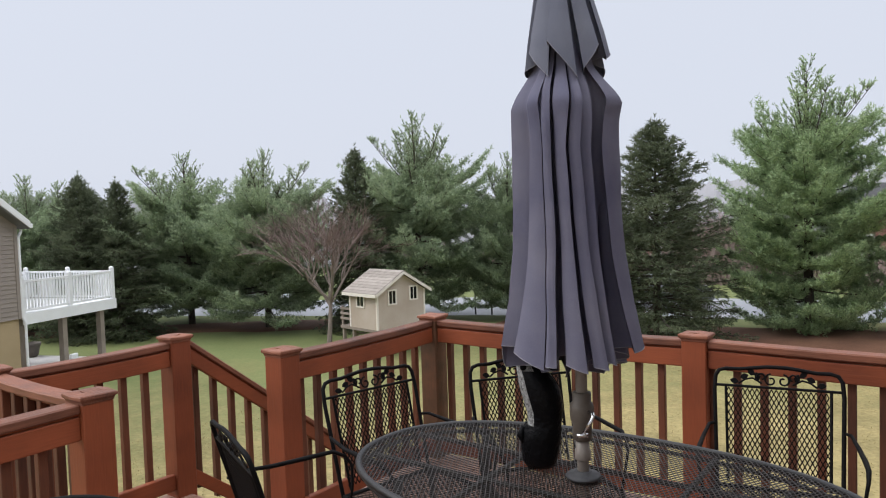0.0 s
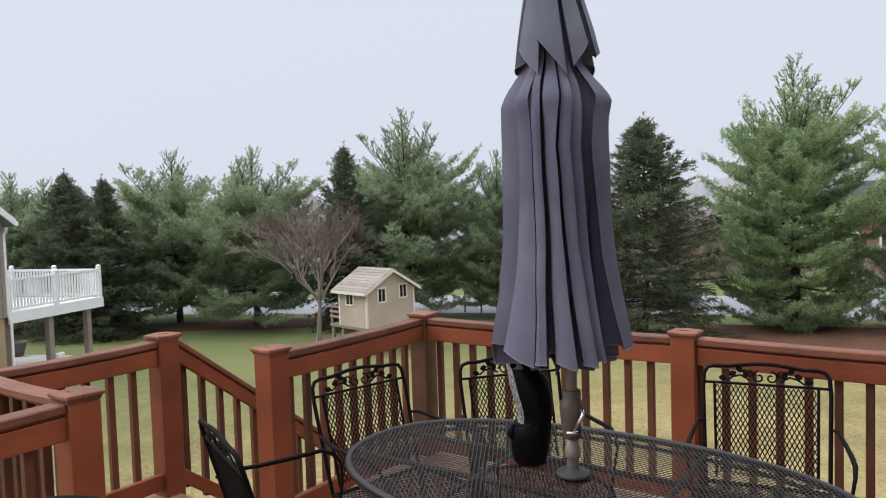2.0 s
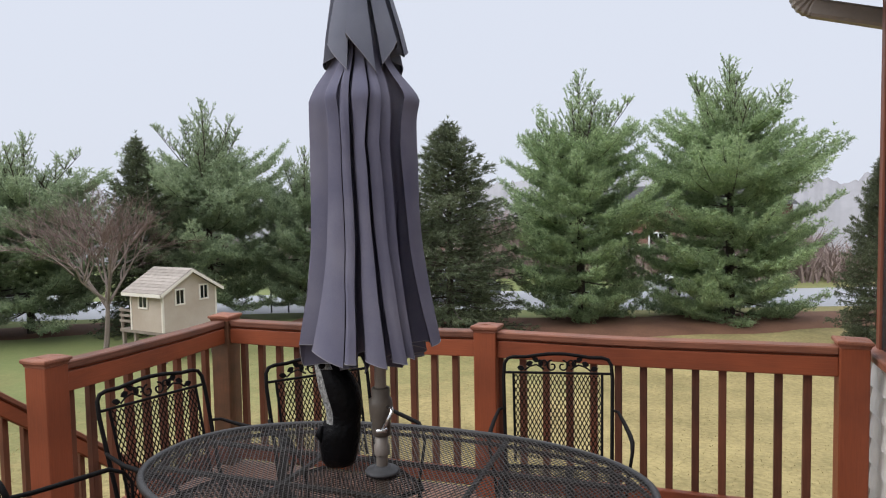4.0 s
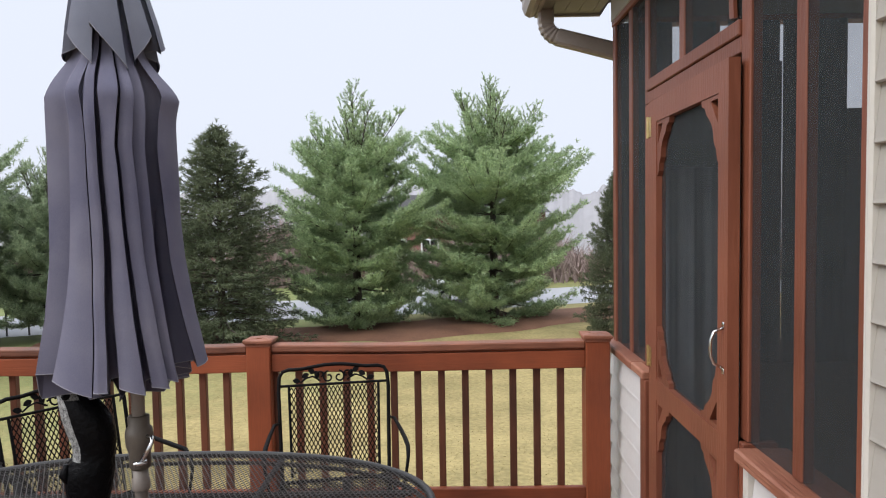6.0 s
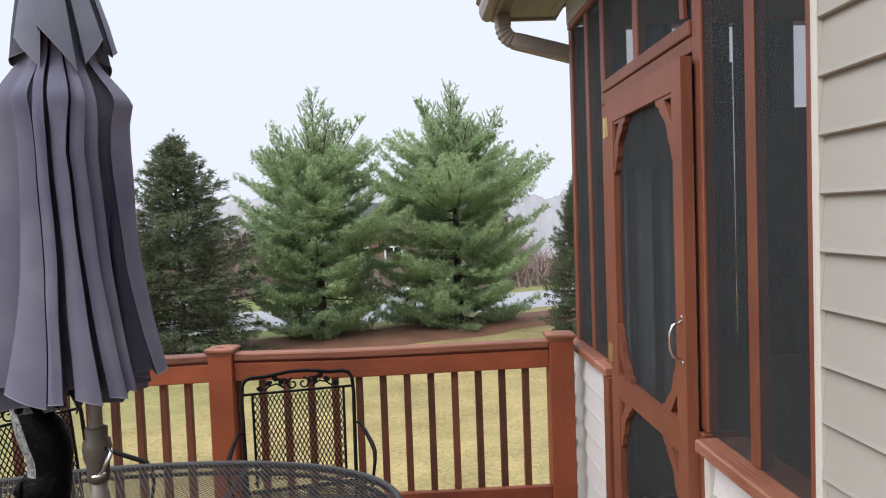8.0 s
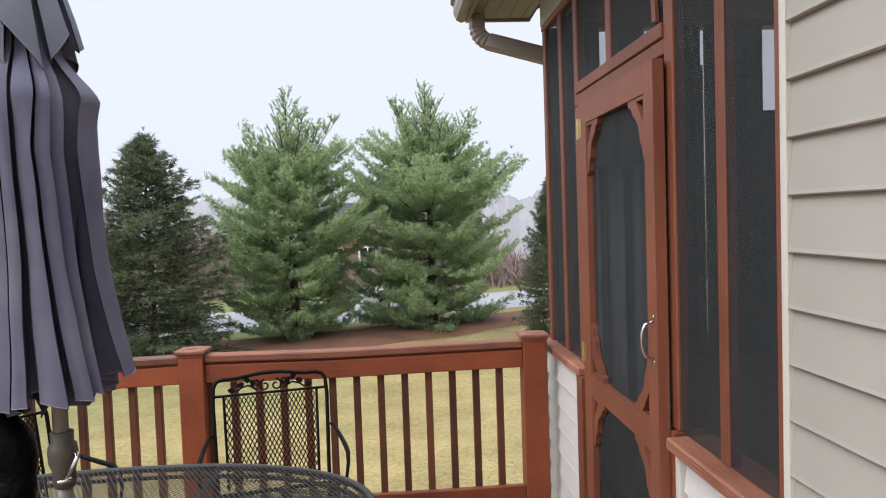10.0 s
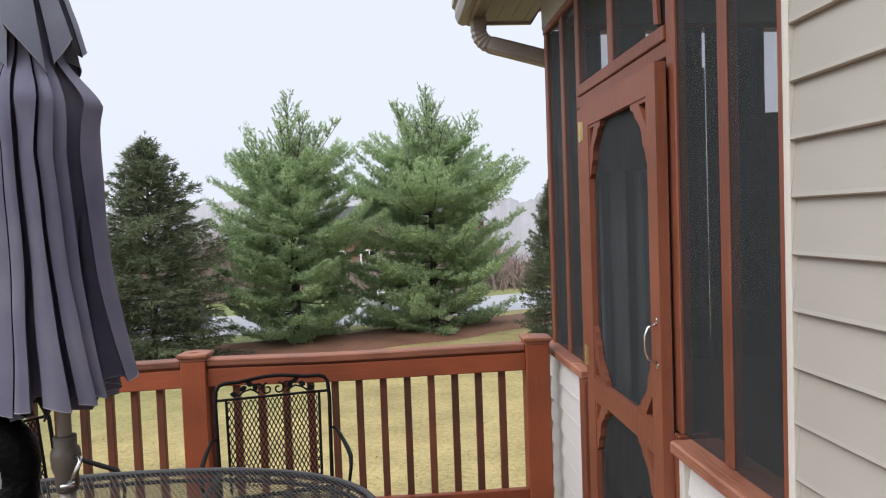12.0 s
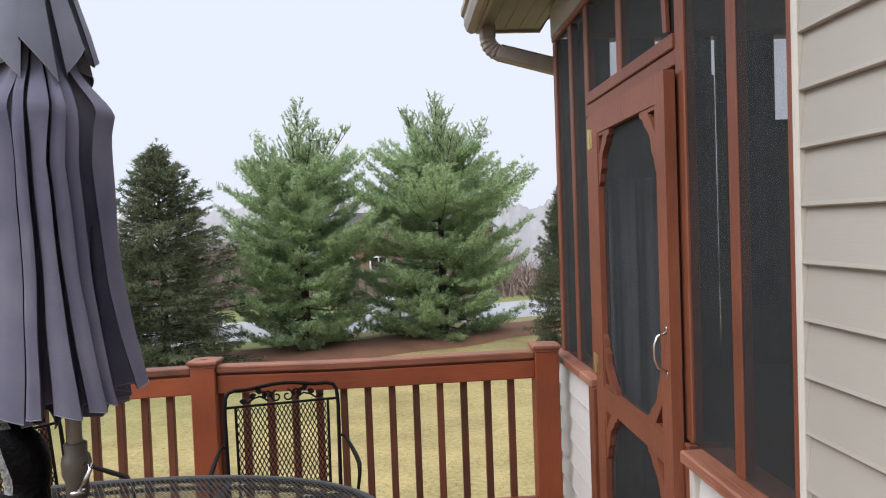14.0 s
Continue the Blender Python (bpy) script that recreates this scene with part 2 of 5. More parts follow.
def lawn_material():
    """Winter lawn: straw near the house, greener away to the west, patchy."""
    m = material("winter_lawn", (0.100, 0.080, 0.027), (0.340, 0.272, 0.118), 0.95, coarse=0.9, fine=11, bump=1.0, grain=1.0)
    n, l = m.node_tree.nodes, m.node_tree.links
    bsdf = n["Principled BSDF"]
    straw = bsdf.inputs["Base Color"].links[0].from_socket
    co, patch, fine = n.new("ShaderNodeTexCoord"), n.new("ShaderNodeTexNoise"), n.new("ShaderNodeTexNoise")
    patch.inputs["Scale"].default_value, patch.inputs["Detail"].default_value = 0.22, 5
    fine.inputs["Scale"].default_value = 3.5
    l.new(co.outputs["Object"], patch.inputs["Vector"])
    l.new(co.outputs["Object"], fine.inputs["Vector"])
    dot = n.new("ShaderNodeVectorMath")
    dot.operation = "DOT_PRODUCT"
    dot.inputs[1].default_value = (-0.060, 0.042, 0)
    l.new(co.outputs["Object"], dot.inputs[0])
    a1, a2, rng = n.new("ShaderNodeMath"), n.new("ShaderNodeMath"), n.new("ShaderNodeMapRange")
    l.new(dot.outputs["Value"], a1.inputs[0])
    l.new(patch.outputs["Fac"], a1.inputs[1])
    a2.operation = "MULTIPLY_ADD"
    l.new(fine.outputs["Fac"], a2.inputs[0])
    a2.inputs[1].default_value = 0.5
    l.new(a1.outputs[0], a2.inputs[2])
    rng.inputs["From Min"].default_value, rng.inputs["From Max"].default_value = 1.50, 2.35
    rng.inputs["To Max"].default_value = 0.80
    l.new(a2.outputs[0], rng.inputs["Value"])
    mix = n.new("ShaderNodeMix")
    mix.data_type = "RGBA"
    mix.inputs[7].default_value = (0.098, 0.138, 0.042, 1)
    l.new(straw, mix.inputs[6])
    l.new(rng.outputs["Result"], mix.inputs[0])
    l.new(mix.outputs[2], bsdf.inputs["Base Color"])
    return m


lawn_mat = lawn_material()


# ---- mesh helpers ----
def obj(name, bm, mats, parent=None, smooth=False):
    me = bpy.data.meshes.new(name)
    bm.to_mesh(me)
    bm.free()
    for mt in (mats if isinstance(mats, (list, tuple)) else [mats]):
        me.materials.append(mt)
    if smooth:
        me.polygons.foreach_set("use_smooth", [True] * len(me.polygons))
    ob = new(name, me)
    if parent is not None:
        ob.parent = parent
    return ob


def part(name, bm, mats, parent, label="", smooth=False):
    ob = obj(name, bm, mats, parent, smooth)
    return tagged(ob, label) if label else ob


def share(name, mesh, parent, loc=(0, 0, 0), rot=(0, 0, 0), scale=(1, 1, 1)):
    """Another object on an already made mesh."""
    ob = new(name, mesh)
    ob.parent = parent
    ob.location, ob.rotation_euler, ob.scale = loc, rot, scale
    return ob


def thing(name, label, category, at=(0, 0, 0), turn=0.0, group="", kind=""):
    ob = new(name)
    ob.empty_display_size = 0.1
    ob.matrix_basis = pose(*at, 0, 0, turn)
    return tagged(ob, label, category, group, kind)


def box(bm, lo, hi, bevel=0.0):
    c = [(a + b) / 2 for a, b in zip(lo, hi)]
    s = [abs(b - a) for a, b in zip(lo, hi)]
    r = bmesh.ops.create_cube(bm, size=1.0, matrix=Matrix.Translation(c) @ Matrix.Diagonal((*s, 1)))
    if bevel:
        edges = list({e for v in r["verts"] for e in v.link_edges})
        bmesh.ops.bevel(bm, geom=edges, offset=bevel, segments=1, affect="EDGES", profile=0.7)
    return bm


def cuboid(lo, hi, bevel=0.0):
    return box(bmesh.new(), lo, hi, bevel)


def tube(bm, pts, r, sides=8, closed=False):
    """A round bar along points; r is one radius or one per point."""
    pts = [Vector(p) for p in pts]
    n = len(pts)
    rings, ref = [], None
    for i, p in enumerate(pts):
        if closed:
            d = pts[(i + 1) % n] - pts[i - 1]
        else:
            d = pts[min(i + 1, n - 1)] - pts[max(i - 1, 0)]
        d.normalize()
        if ref is None:
            ref = d.orthogonal().normalized()
        ref = (ref - d * ref.dot(d)).normalized()
        side = d.cross(ref)
        rad = r[i] if isinstance(r, (list, tuple)) else r
        rings.append([bm.verts.new(p + (ref * math.cos(a) + side * math.sin(a)) * rad)
                      for a in (2 * math.pi * k / sides for k in range(sides))])
    for i in range(n if closed else n - 1):
        a, b = rings[i], rings[(i + 1) % n]
        for k in range(sides):
            bm.faces.new((a[k], a[(k + 1) % sides], b[(k + 1) % sides], b[k]))
    if not closed:
        bm.faces.new(rings[0][::-1])
        bm.faces.new(rings[-1])
    return bm


def lathe(bm, profile, sides=24, at=(0, 0, 0)):
    rings = [[bm.verts.new((at[0] + r * math.cos(2 * math.pi * k / sides), at[1] + r * math.sin(2 * math.pi * k / sides), at[2] + z))
              for k in range(sides)] for r, z in profile]
    for a, b in zip(rings, rings[1:]):
        for k in range(sides):
            bm.faces.new((a[k], a[(k + 1) % sides], b[(k + 1) % sides], b[k]))
    bm.faces.new(rings[0][::-1])
    bm.faces.new(rings[-1])
    return bm


def slab(bm, outline, depth, to_world):
    """A flat plate: an outline in 2D, given a thickness, put in place by to_world((u, v, w))."""
    lo = [bm.verts.new(to_world((u, v, 0))) for u, v in outline]
    hi = [bm.verts.new(to_world((u, v, depth))) for u, v in outline]
    n = len(outline)
    bm.faces.new(lo[::-1])
    bm.faces.new(hi)
    for i in range(n):
        bm.faces.new((lo[i], lo[(i + 1) % n], hi[(i + 1) % n], hi[i]))
    bmesh.ops.recalc_face_normals(bm, faces=bm.faces)
    return bm


def mesh_arrays(name, verts, faces, mat, parent=None):
    """A mesh of equal faces out of numpy arrays."""
    me = bpy.data.meshes.new(name)
    k = faces.shape[1]
    me.vertices.add(len(verts))
    me.vertices.foreach_set("co", verts.astype(np.float32).ravel())
    me.loops.add(faces.size)
    me.loops.foreach_set("vertex_index", faces.astype(np.int32).ravel())
    me.polygons.add(len(faces))
    me.polygons.foreach_set("loop_start", np.arange(0, faces.size, k, dtype=np.int32))
    me.polygons.foreach_set("loop_total", np.full(len(faces), k, dtype=np.int32))
    me.update(calc_edges=True)
    me.validate()
    me.materials.append(mat)
    ob = new(name, me)
    if parent is not None:
        ob.parent = parent
    return ob


def diamond_mesh(name, outline_test, lo, hi, cell, bar, depth, mat, parent, to_world):
    """Expanded metal: crossing strands of diamonds in a flat region, each strand a thin bar."""
    cw, ch = cell
    quads, nv, vs = [], 0, []
    nx, ny = int((hi[0] - lo[0]) / cw) + 2, int((hi[1] - lo[1]) / ch) + 2
    for i in range(nx):
        for j in range(ny):
            x, y = lo[0] + i * cw, lo[1] + j * ch
            for (ax, ay, bx, by) in ((x, y, x + cw / 2, y + ch / 2), (x + cw / 2, y + ch / 2, x + cw, y),
                                     (x, y, x + cw / 2, y - ch / 2), (x + cw / 2, y - ch / 2, x + cw, y)):
                if not (outline_test(ax, ay) and outline_test(bx, by)):
                    continue
                dx, dy = bx - ax, by - ay
                s = bar / 2 / math.hypot(dx, dy)
                ox, oy = -dy * s, dx * s
                for w in (0.0, depth):
                    vs += [to_world((ax + ox, ay + oy, w)), to_world((bx + ox, by + oy, w)),
                           to_world((bx - ox, by - oy, w)), to_world((ax - ox, ay - oy, w))]
                b = nv
                quads += [(b + 4, b + 5, b + 6, b + 7), (b + 3, b + 2, b + 1, b), (b, b + 1, b + 5, b + 4), (b + 2, b + 3, b + 7, b + 6)]
                nv += 8
    return mesh_arrays(name, np.array([tuple(v) for v in vs]), np.array(quads), mat, parent)


def ground_z(x, y):
    """Height of the lawn: it falls away from the deck and lies level under the trees."""
    d2 = ((x + 1.0) / 9.0) ** 2 + ((y - 2.0) / 9.0) ** 2
    return -2.72 + 0.55 * np.exp(-d2) + 0.05 * np.sin(x * 0.31 + 1.0) * np.sin(y * 0.27)


# ---- ground, road, planting bed, distance ----
def ground():
    ax = np.concatenate([-np.geomspace(1500, 42, 14), np.linspace(-40, 40, 81), np.geomspace(42, 1500, 14)])
    gx, gy = np.meshgrid(ax, ax, indexing="ij")
    gz = ground_z(gx, gy)
    n = len(ax)
    idx = np.arange(n * n).reshape(n, n)
    faces = np.stack([idx[:-1, :-1], idx[1:, :-1], idx[1:, 1:], idx[:-1, 1:]], -1).reshape(-1, 4)
    ob = mesh_arrays("ground", np.stack([gx, gy, gz], -1).reshape(-1, 3), faces, lawn_mat)
    ob.data.polygons.foreach_set("use_smooth", [True] * len(ob.data.polygons))
    tagged(ob, "patchy winter lawn, straw coloured and green", "lawn", kind="structure")


ground()


def strip(name, centre, half, lift, mat, wobble, label, category):
    """A low sheet that follows the ground along a line, with uneven edges."""
    vs, fs, nw = [], [], 9
    pts = []
    for (x0, y0), (x1, y1) in zip(centre, centre[1:]):
        k = max(2, int(math.hypot(x1 - x0, y1 - y0) / 0.8))
        pts += [(x0 + (x1 - x0) * i / k, y0 + (y1 - y0) * i / k) for i in range(k)]
    pts.append(centre[-1])
    for i, (x, y) in enumerate(pts):
        a, b = pts[max(i - 1, 0)], pts[min(i + 1, len(pts) - 1)]
        d = Vector((b[0] - a[0], b[1] - a[1])).normalized()
        for j in range(nw):
            u = (j / (nw - 1) * 2 - 1) * (half + wobble * noise.noise(Vector((x * 0.45, y * 0.45, 3 if j < nw / 2 else 9))))
            px, py = x - d.y * u, y + d.x * u
            edge = 1 - abs(j / (nw - 1) * 2 - 1) ** 6
            vs.append((px, py, float(ground_z(px, py)) + 0.004 + lift * edge))
    for i in range(len(pts) - 1):
        for j in range(nw - 1):
            fs.append((i * nw + j, (i + 1) * nw + j, (i + 1) * nw + j + 1, i * nw + j + 1))
    ob = mesh_arrays(name, np.array(vs), np.array(fs)[:, ::-1], mat)
    return tagged(ob, label, category, kind="structure")


strip("mulch_bed", [(-14, 24.2), (-9.5, 23.6), (-5, 24.6), (-1, 25.4), (3, 27.0), (8, 29.5), (14, 32)], 1.9, 0.10, mulch_mat, 0.9,
      "red-brown pine straw bed under the trees", "mulch bed")
strip("needle_bed", [(-31, 13.0), (-25, 17.2), (-20, 21.0), (-17.0, 22.9)], 1.25, 0.05, mulch_mat, 0.8,
      "dark bed of fallen needles under the pines", "mulch bed")
strip("road", [(-60, 8), (-45, 14.5), (-32.5, 20.6), (-24.8, 24.4), (-17.2, 27.8), (-8, 31.3), (-1.5, 32.2), (6.5, 35.3), (14, 37.5), (60, 44)], 3.1, 0.03, asphalt, 0.0,
      "pale wet asphalt road behind the trees", "road")


def distant_hill(name, r, z_top, a0, a1, seed, label):
    vs, fs, n = [], [], 900
    for i in range(n + 1):
        a = radians(a0 + (a1 - a0) * i / n)
        h = z_top * (0.85 + 0.30 * noise.noise(Vector((i * 0.009, seed, 0)))) + 0.9 * noise.noise(Vector((i * 0.12, seed, 4))) + 0.7 * abs(noise.noise(Vector((i * 0.45, seed, 8)))) + 0.35 * noise.noise(Vector((i * 1.7, seed, 12)))
        for rr, z in ((r, -3.0), (r + 3, h * 0.55 - 1.0), (r + 8, h), (r + 90, h * 0.9)):
            vs.append((rr * math.sin(a), rr * math.cos(a), z))
    for i in range(n):
        for j in range(3):
            fs.append((i * 4 + j, i * 4 + j + 1, (i + 1) * 4 + j + 1, (i + 1) * 4 + j))
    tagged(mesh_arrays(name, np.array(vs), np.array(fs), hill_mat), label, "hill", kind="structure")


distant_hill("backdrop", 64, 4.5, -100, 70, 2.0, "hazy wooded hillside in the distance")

# ---- deck: floor, landing, stairs ----
deck = thing("deck_floor", "red-brown stained deck of long boards", "deck", kind="structure")
bm = bmesh.new()
for y in (-1.2, 0.0, 1.2, 2.4, 3.55):
    box(bm, (-2.86, y, -0.26), (0.80, y + 0.045, -0.036))
for x in (-2.86, 0.70):
    box(bm, (x, -1.2, -0.258), (x + 0.045, 3.66, -0.0365))
for x in (-2.80, -1.10, 0.62):
    for y in (0.2, 3.45):
        box(bm, (x - 0.07, y - 0.07, -2.9), (x + 0.07, y + 0.07, -0.26))
part("joists", bm, stain["z"], deck)
board = part("board", cuboid((-0.069, -2.47, -0.035), (0.069, 2.47, 0.0), 0.004), deck_wood, deck)
board.location = (-2.80, 1.21, 0)
for i in range(1, 26):
    share("board", board.data, deck, (-2.80 + i * 0.1435, 1.21, 0.001 * ((i * 7) % 3)))

landing = thing("stair_landing", "small square landing beside the deck", "landing", kind="structure")
bm = bmesh.new()
for y in (1.29, 2.31):
    box(bm, (-3.78, y, -0.26), (-2.87, y + 0.045, -0.037))
for x in (-3.72, -2.95):
    for y in (1.40, 2.24):
        box(bm, (x - 0.05, y - 0.05, -2.9), (x + 0.05, y + 0.05, -0.26))
part("joists", bm, stain["x"], landing)
lb = part("board", cuboid((-0.069, -0.52, -0.035), (0.069, 0.52, 0.0), 0.004), deck_wood, landing)
lb.location = (-3.72, 1.83, 0)
for i in range(1, 6):
    share("board", lb.data, landing, (-3.72 + i * 0.1435, 1.83, 0.0))

stairs = thing("stairs", "red-brown wooden steps going down to the lawn", "stairs", kind="structure")
RISE, RUN, TOP_Y = 0.19, 0.25, 2.36
for x in (-3.70, -2.90):
    o = [(TOP_Y, -0.05), (TOP_Y + 11 * RUN, -0.05 - 11 * RISE), (TOP_Y + 11 * RUN, -0.35 - 11 * RISE), (TOP_Y, -0.33)]
    part("stringer", slab(bmesh.new(), o, 0.04, lambda p, x=x: (x + p[2], p[0], p[1])), stain["y"], stairs)
tread = part("tread", cuboid((-0.44, 0.0, -0.036), (0.44, 0.27, 0.0), 0.005), deck_wood, stairs)
tread.location = (-3.28, TOP_Y, -RISE)
for i in range(1, 11):
    share("tread", tread.data, stairs, (-3.28, TOP_Y + i * RUN, -RISE * (i + 1)))

# ---- deck posts and railings ----
PW = 0.0625


def cap_mesh():
    """A square cap: a cove under a flat board with worn edges, slightly crowned."""
    bm = bmesh.new()
    rings = []
    for w, z in [(0.064, 0.0), (0.065, 0.008), (0.069, 0.015), (0.073, 0.017), (0.075, 0.020), (0.075, 0.030), (0.071, 0.034), (0.030, 0.038)]:
        ring = []
        for k in range(4):
            for u in (-0.97, 0.0, 0.97):
                a, b = [(u, -1), (1, u), (-u, 1), (-1, -u)][k]
                ring.append(bm.verts.new((a * w, b * w, z + 0.0025 * math.sin(3.1 * a + 2 * b) * (z > 0.019))))
        rings.append(ring)
    for a, b in zip(rings, rings[1:]):
        for k in range(12):
            bm.faces.new((a[k], a[(k + 1) % 12], b[(k + 1) % 12], b[k]))
    bm.faces.new(rings[-1])
    bm.faces.new(rings[0][::-1])
    return bm


def post(x, y, z0=0.0, z1=0.908, turn=0.0, damp=False):
    p = thing("deck_post", "square red-stained wooden post with a flat flared cap", "post", (x, y, 0), turn, "deck posts")
    if post.shaft is None or damp:
        shaft = part("shaft", cuboid((-PW, -PW, z0 - 0.03), (PW, PW, z1), 0.005), mossy if damp else stain["z"], p)
        if not damp:
            post.shaft = shaft.data
    else:
        share("shaft", post.shaft, p)
    if post.cap is None:
        c = part("cap", cap_mesh(), cap_wood, p, "weathered flared wooden cap")
        c.location = (0, 0, z1)
        post.cap = c.data
    else:
        share("cap", post.cap, p, (0, 0, z1))
    if damp:
        tagged(p, "square red-stained corner post with damp green staining")
    return p


post.shaft = post.cap = None
P1, P2, P3, P4, P5, P6 = (-2.802, 1.344), (-3.723, 2.321), (-2.803, 2.329), (-2.804, 3.625), (-1.101, 3.626), (0.656, 3.625)
P0, PL = (-2.802, -0.35), (-3.723, 1.344)
for i, (x, y) in enumerate((P1, P2, P3, P4, P5, P6, P0, PL)):
    post(x, y, turn=(0, 90, 0, 180, 0, 270, 90, 0)[i], damp=(i == 3))


baluster_mesh = [None]


def railing(a, b, inner, drop=0.0, phase=0.5, pitch=0.0, label="red-stained wooden railing with square balusters"):
    """A run between two posts. inner: +1 or -1, the side of the run on which its face board lies; drop: fall of a stair rail."""
    ax, ay = a
    bx, by = b
    run = math.hypot(bx - ax, by - ay)
    ang = math.degrees(math.atan2(by - ay, bx - ax))
    r = thing("deck_railing" if not drop else "stair_railing", label, "railing", (ax, ay, 0), ang, "railings")
    u0, u1 = PW, run - (PW if not drop else 0)
    sl = -drop / run
    f = inner

    def bar(name, v0, v1, z0, z1, bev, mat=stain["x"]):
        bm = bmesh.new()
        box(bm, (u0, min(v0, v1), z0), (u1, max(v0, v1), z1))
        if drop == 0:
            bmesh.ops.subdivide_edges(bm, edges=[e for e in bm.edges if abs(e.verts[0].co.x - e.verts[1].co.x) > 0.1], cuts=8)
            for v in bm.verts:
                v.co.z += 0.003 * noise.noise(Vector((ax + v.co.x * 2.2, ay, z0))) - (0.007 if z0 > 0.5 else 0.0) * math.sin(math.pi * (v.co.x - u0) / (u1 - u0))
        for v in bm.verts:
            v.co.z += sl * (v.co.x - u0)
        bmesh.ops.bevel(bm, geom=[e for e in bm.edges if e.calc_face_angle(0) > 0.5], offset=bev, segments=1, affect="EDGES")
        part(name, bm, mat, r)

    bar("top_rail", -0.045 * f + 0.005 * f, 0.048 * f, 0.874, 0.912, 0.006, worn_rail)
    bar("sub_rail", -0.026 * f, 0.030 * f, 0.8645, 0.8755, 0.001)
    bar("face_board", 0.004 * f, 0.041 * f, 0.770, 0.8625, 0.004)
    bar("bottom_rail", 0.004 * f, 0.041 * f, 0.045, 0.138, 0.004)
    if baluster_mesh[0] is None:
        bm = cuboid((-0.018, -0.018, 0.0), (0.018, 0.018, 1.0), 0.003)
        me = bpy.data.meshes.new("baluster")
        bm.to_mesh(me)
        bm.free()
        me.materials.append(shaded_baluster_wood)
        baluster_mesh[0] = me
    n = int((u1 - u0) / 0.1265) + (2 if pitch else 0)
    pitch = pitch or (u1 - u0) / (n + phase)
    for k in range(n):
        u = u0 + pitch * (k + phase)
        if u > u1 - 0.005:
            break
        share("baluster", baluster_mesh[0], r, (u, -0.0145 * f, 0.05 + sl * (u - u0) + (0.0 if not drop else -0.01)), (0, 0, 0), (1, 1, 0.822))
    return r


railing(P4, P5, -1)
railing(P5, P6, -1, phase=0.06, pitch=0.1253)
railing(P3, P4, -1)
railing(P0, P1, -1)
railing(PL, P2, -1)
railing(P1, PL, -1)
RAIL_RUN = 2.7
railing((P2[0], P2[1]), (P2[0], P2[1] + RAIL_RUN), -1, drop=RAIL_RUN * 0.76, label="sloping red-stained stair railing with square balusters")
for x in (P2[0],):
    end = thing("stair_post", "square red-stained post at the foot of the stairs", "post", (x, P2[1] + RAIL_RUN + PW, 0), 0, "deck posts")
    zf = float(ground_z(x, P2[1] + RAIL_RUN))
    part("shaft", cuboid((-PW, -PW, zf - 0.1), (PW, PW, 0.908 - RAIL_RUN * 0.76), 0.005), stain["z"], end)
    share("cap", post.cap, end, (0, 0, 0.908 - RAIL_RUN * 0.76))

# ---- house wall with lap siding, beside the porch ----
WX = 0.81
LAP, LAP0 = 0.1255, 1.59


def lap_mesh(length, mat, lap=LAP, name="siding_board", deep=1.0):
    """One course of vinyl siding: leaning face, rolled butt edge underneath; along +y, facing -x."""
    bm = bmesh.new()
    prof = [(0.0, lap + 0.01), (-0.004, lap), (-0.017, 0.012), (-0.019, 0.003), (-0.016, 0.0), (0.0, 0.0)]
    a = [bm.verts.new((x * deep, 0, z)) for x, z in prof]
    b = [bm.verts.new((x * deep, length, z)) for x, z in prof]
    for i in range(len(prof)):
        j = (i + 1) % len(prof)
        bm.faces.new((a[i], a[j], b[j], b[i]))
    bm.faces.new(a[::-1])
    bm.faces.new(b)
    bmesh.ops.recalc_face_normals(bm, faces=bm.faces)
    me = bpy.data.meshes.new(name)
    bm.to_mesh(me)
    bm.free()
    me.materials.append(mat)
    return me


wall = obj("wall_east", cuboid((WX, -1.4, -2.9), (WX + 0.15, 1.4865, 3.2)), vinyl)
tagged(wall, "house wall of beige vinyl lap siding", "wall", kind="structure")
near_lap = lap_mesh(2.856, vinyl)
for k in range(-14, 13):
    share("siding_board", near_lap, wall, (WX, -1.37, LAP0 + k * LAP))
trim = obj("corner_trim", cuboid((WX - 0.024, 1.487, 0.0), (WX + 0.02, 1.508, 3.0), 0.006), vinyl_trim)
tagged(trim, "cream vinyl channel at the end of the siding", "trim", kind="structure")

house = obj("wall_house", cuboid((WX + 0.151, -1.4, -2.9), (5.2, 1.395, 3.2)), vinyl)
tagged(house, "plain body of the house behind the siding", "wall", kind="structure")
main_roof = obj("roof_house", slab(bmesh.new(), [(0.45, 3.05), (5.5, 5.0), (5.5, 5.15), (0.45, 3.2)], 2.55, lambda p: (p[0], -1.6 + p[2], p[1])), far_roof)
tagged(main_roof, "grey shingle roof of the house", "roof", kind="structure")

# ---- screened porch ----
porch = thing("wall_porch", "screened porch wall with red-stained framing", "porch wall", kind="structure")
PT = 2.572     # underside of the top plate
LZ = 0.866     # top of the ledge
DY0, DY1 = 2.205, 3.178   # door opening


def stud(name, y0, y1, z0, z1, proud=0.0, depth=0.035, mat=porch_paint):
    part(name, cuboid((WX - proud, y0, z0), (WX + depth, y1, z1), 0.004), mat, porch)


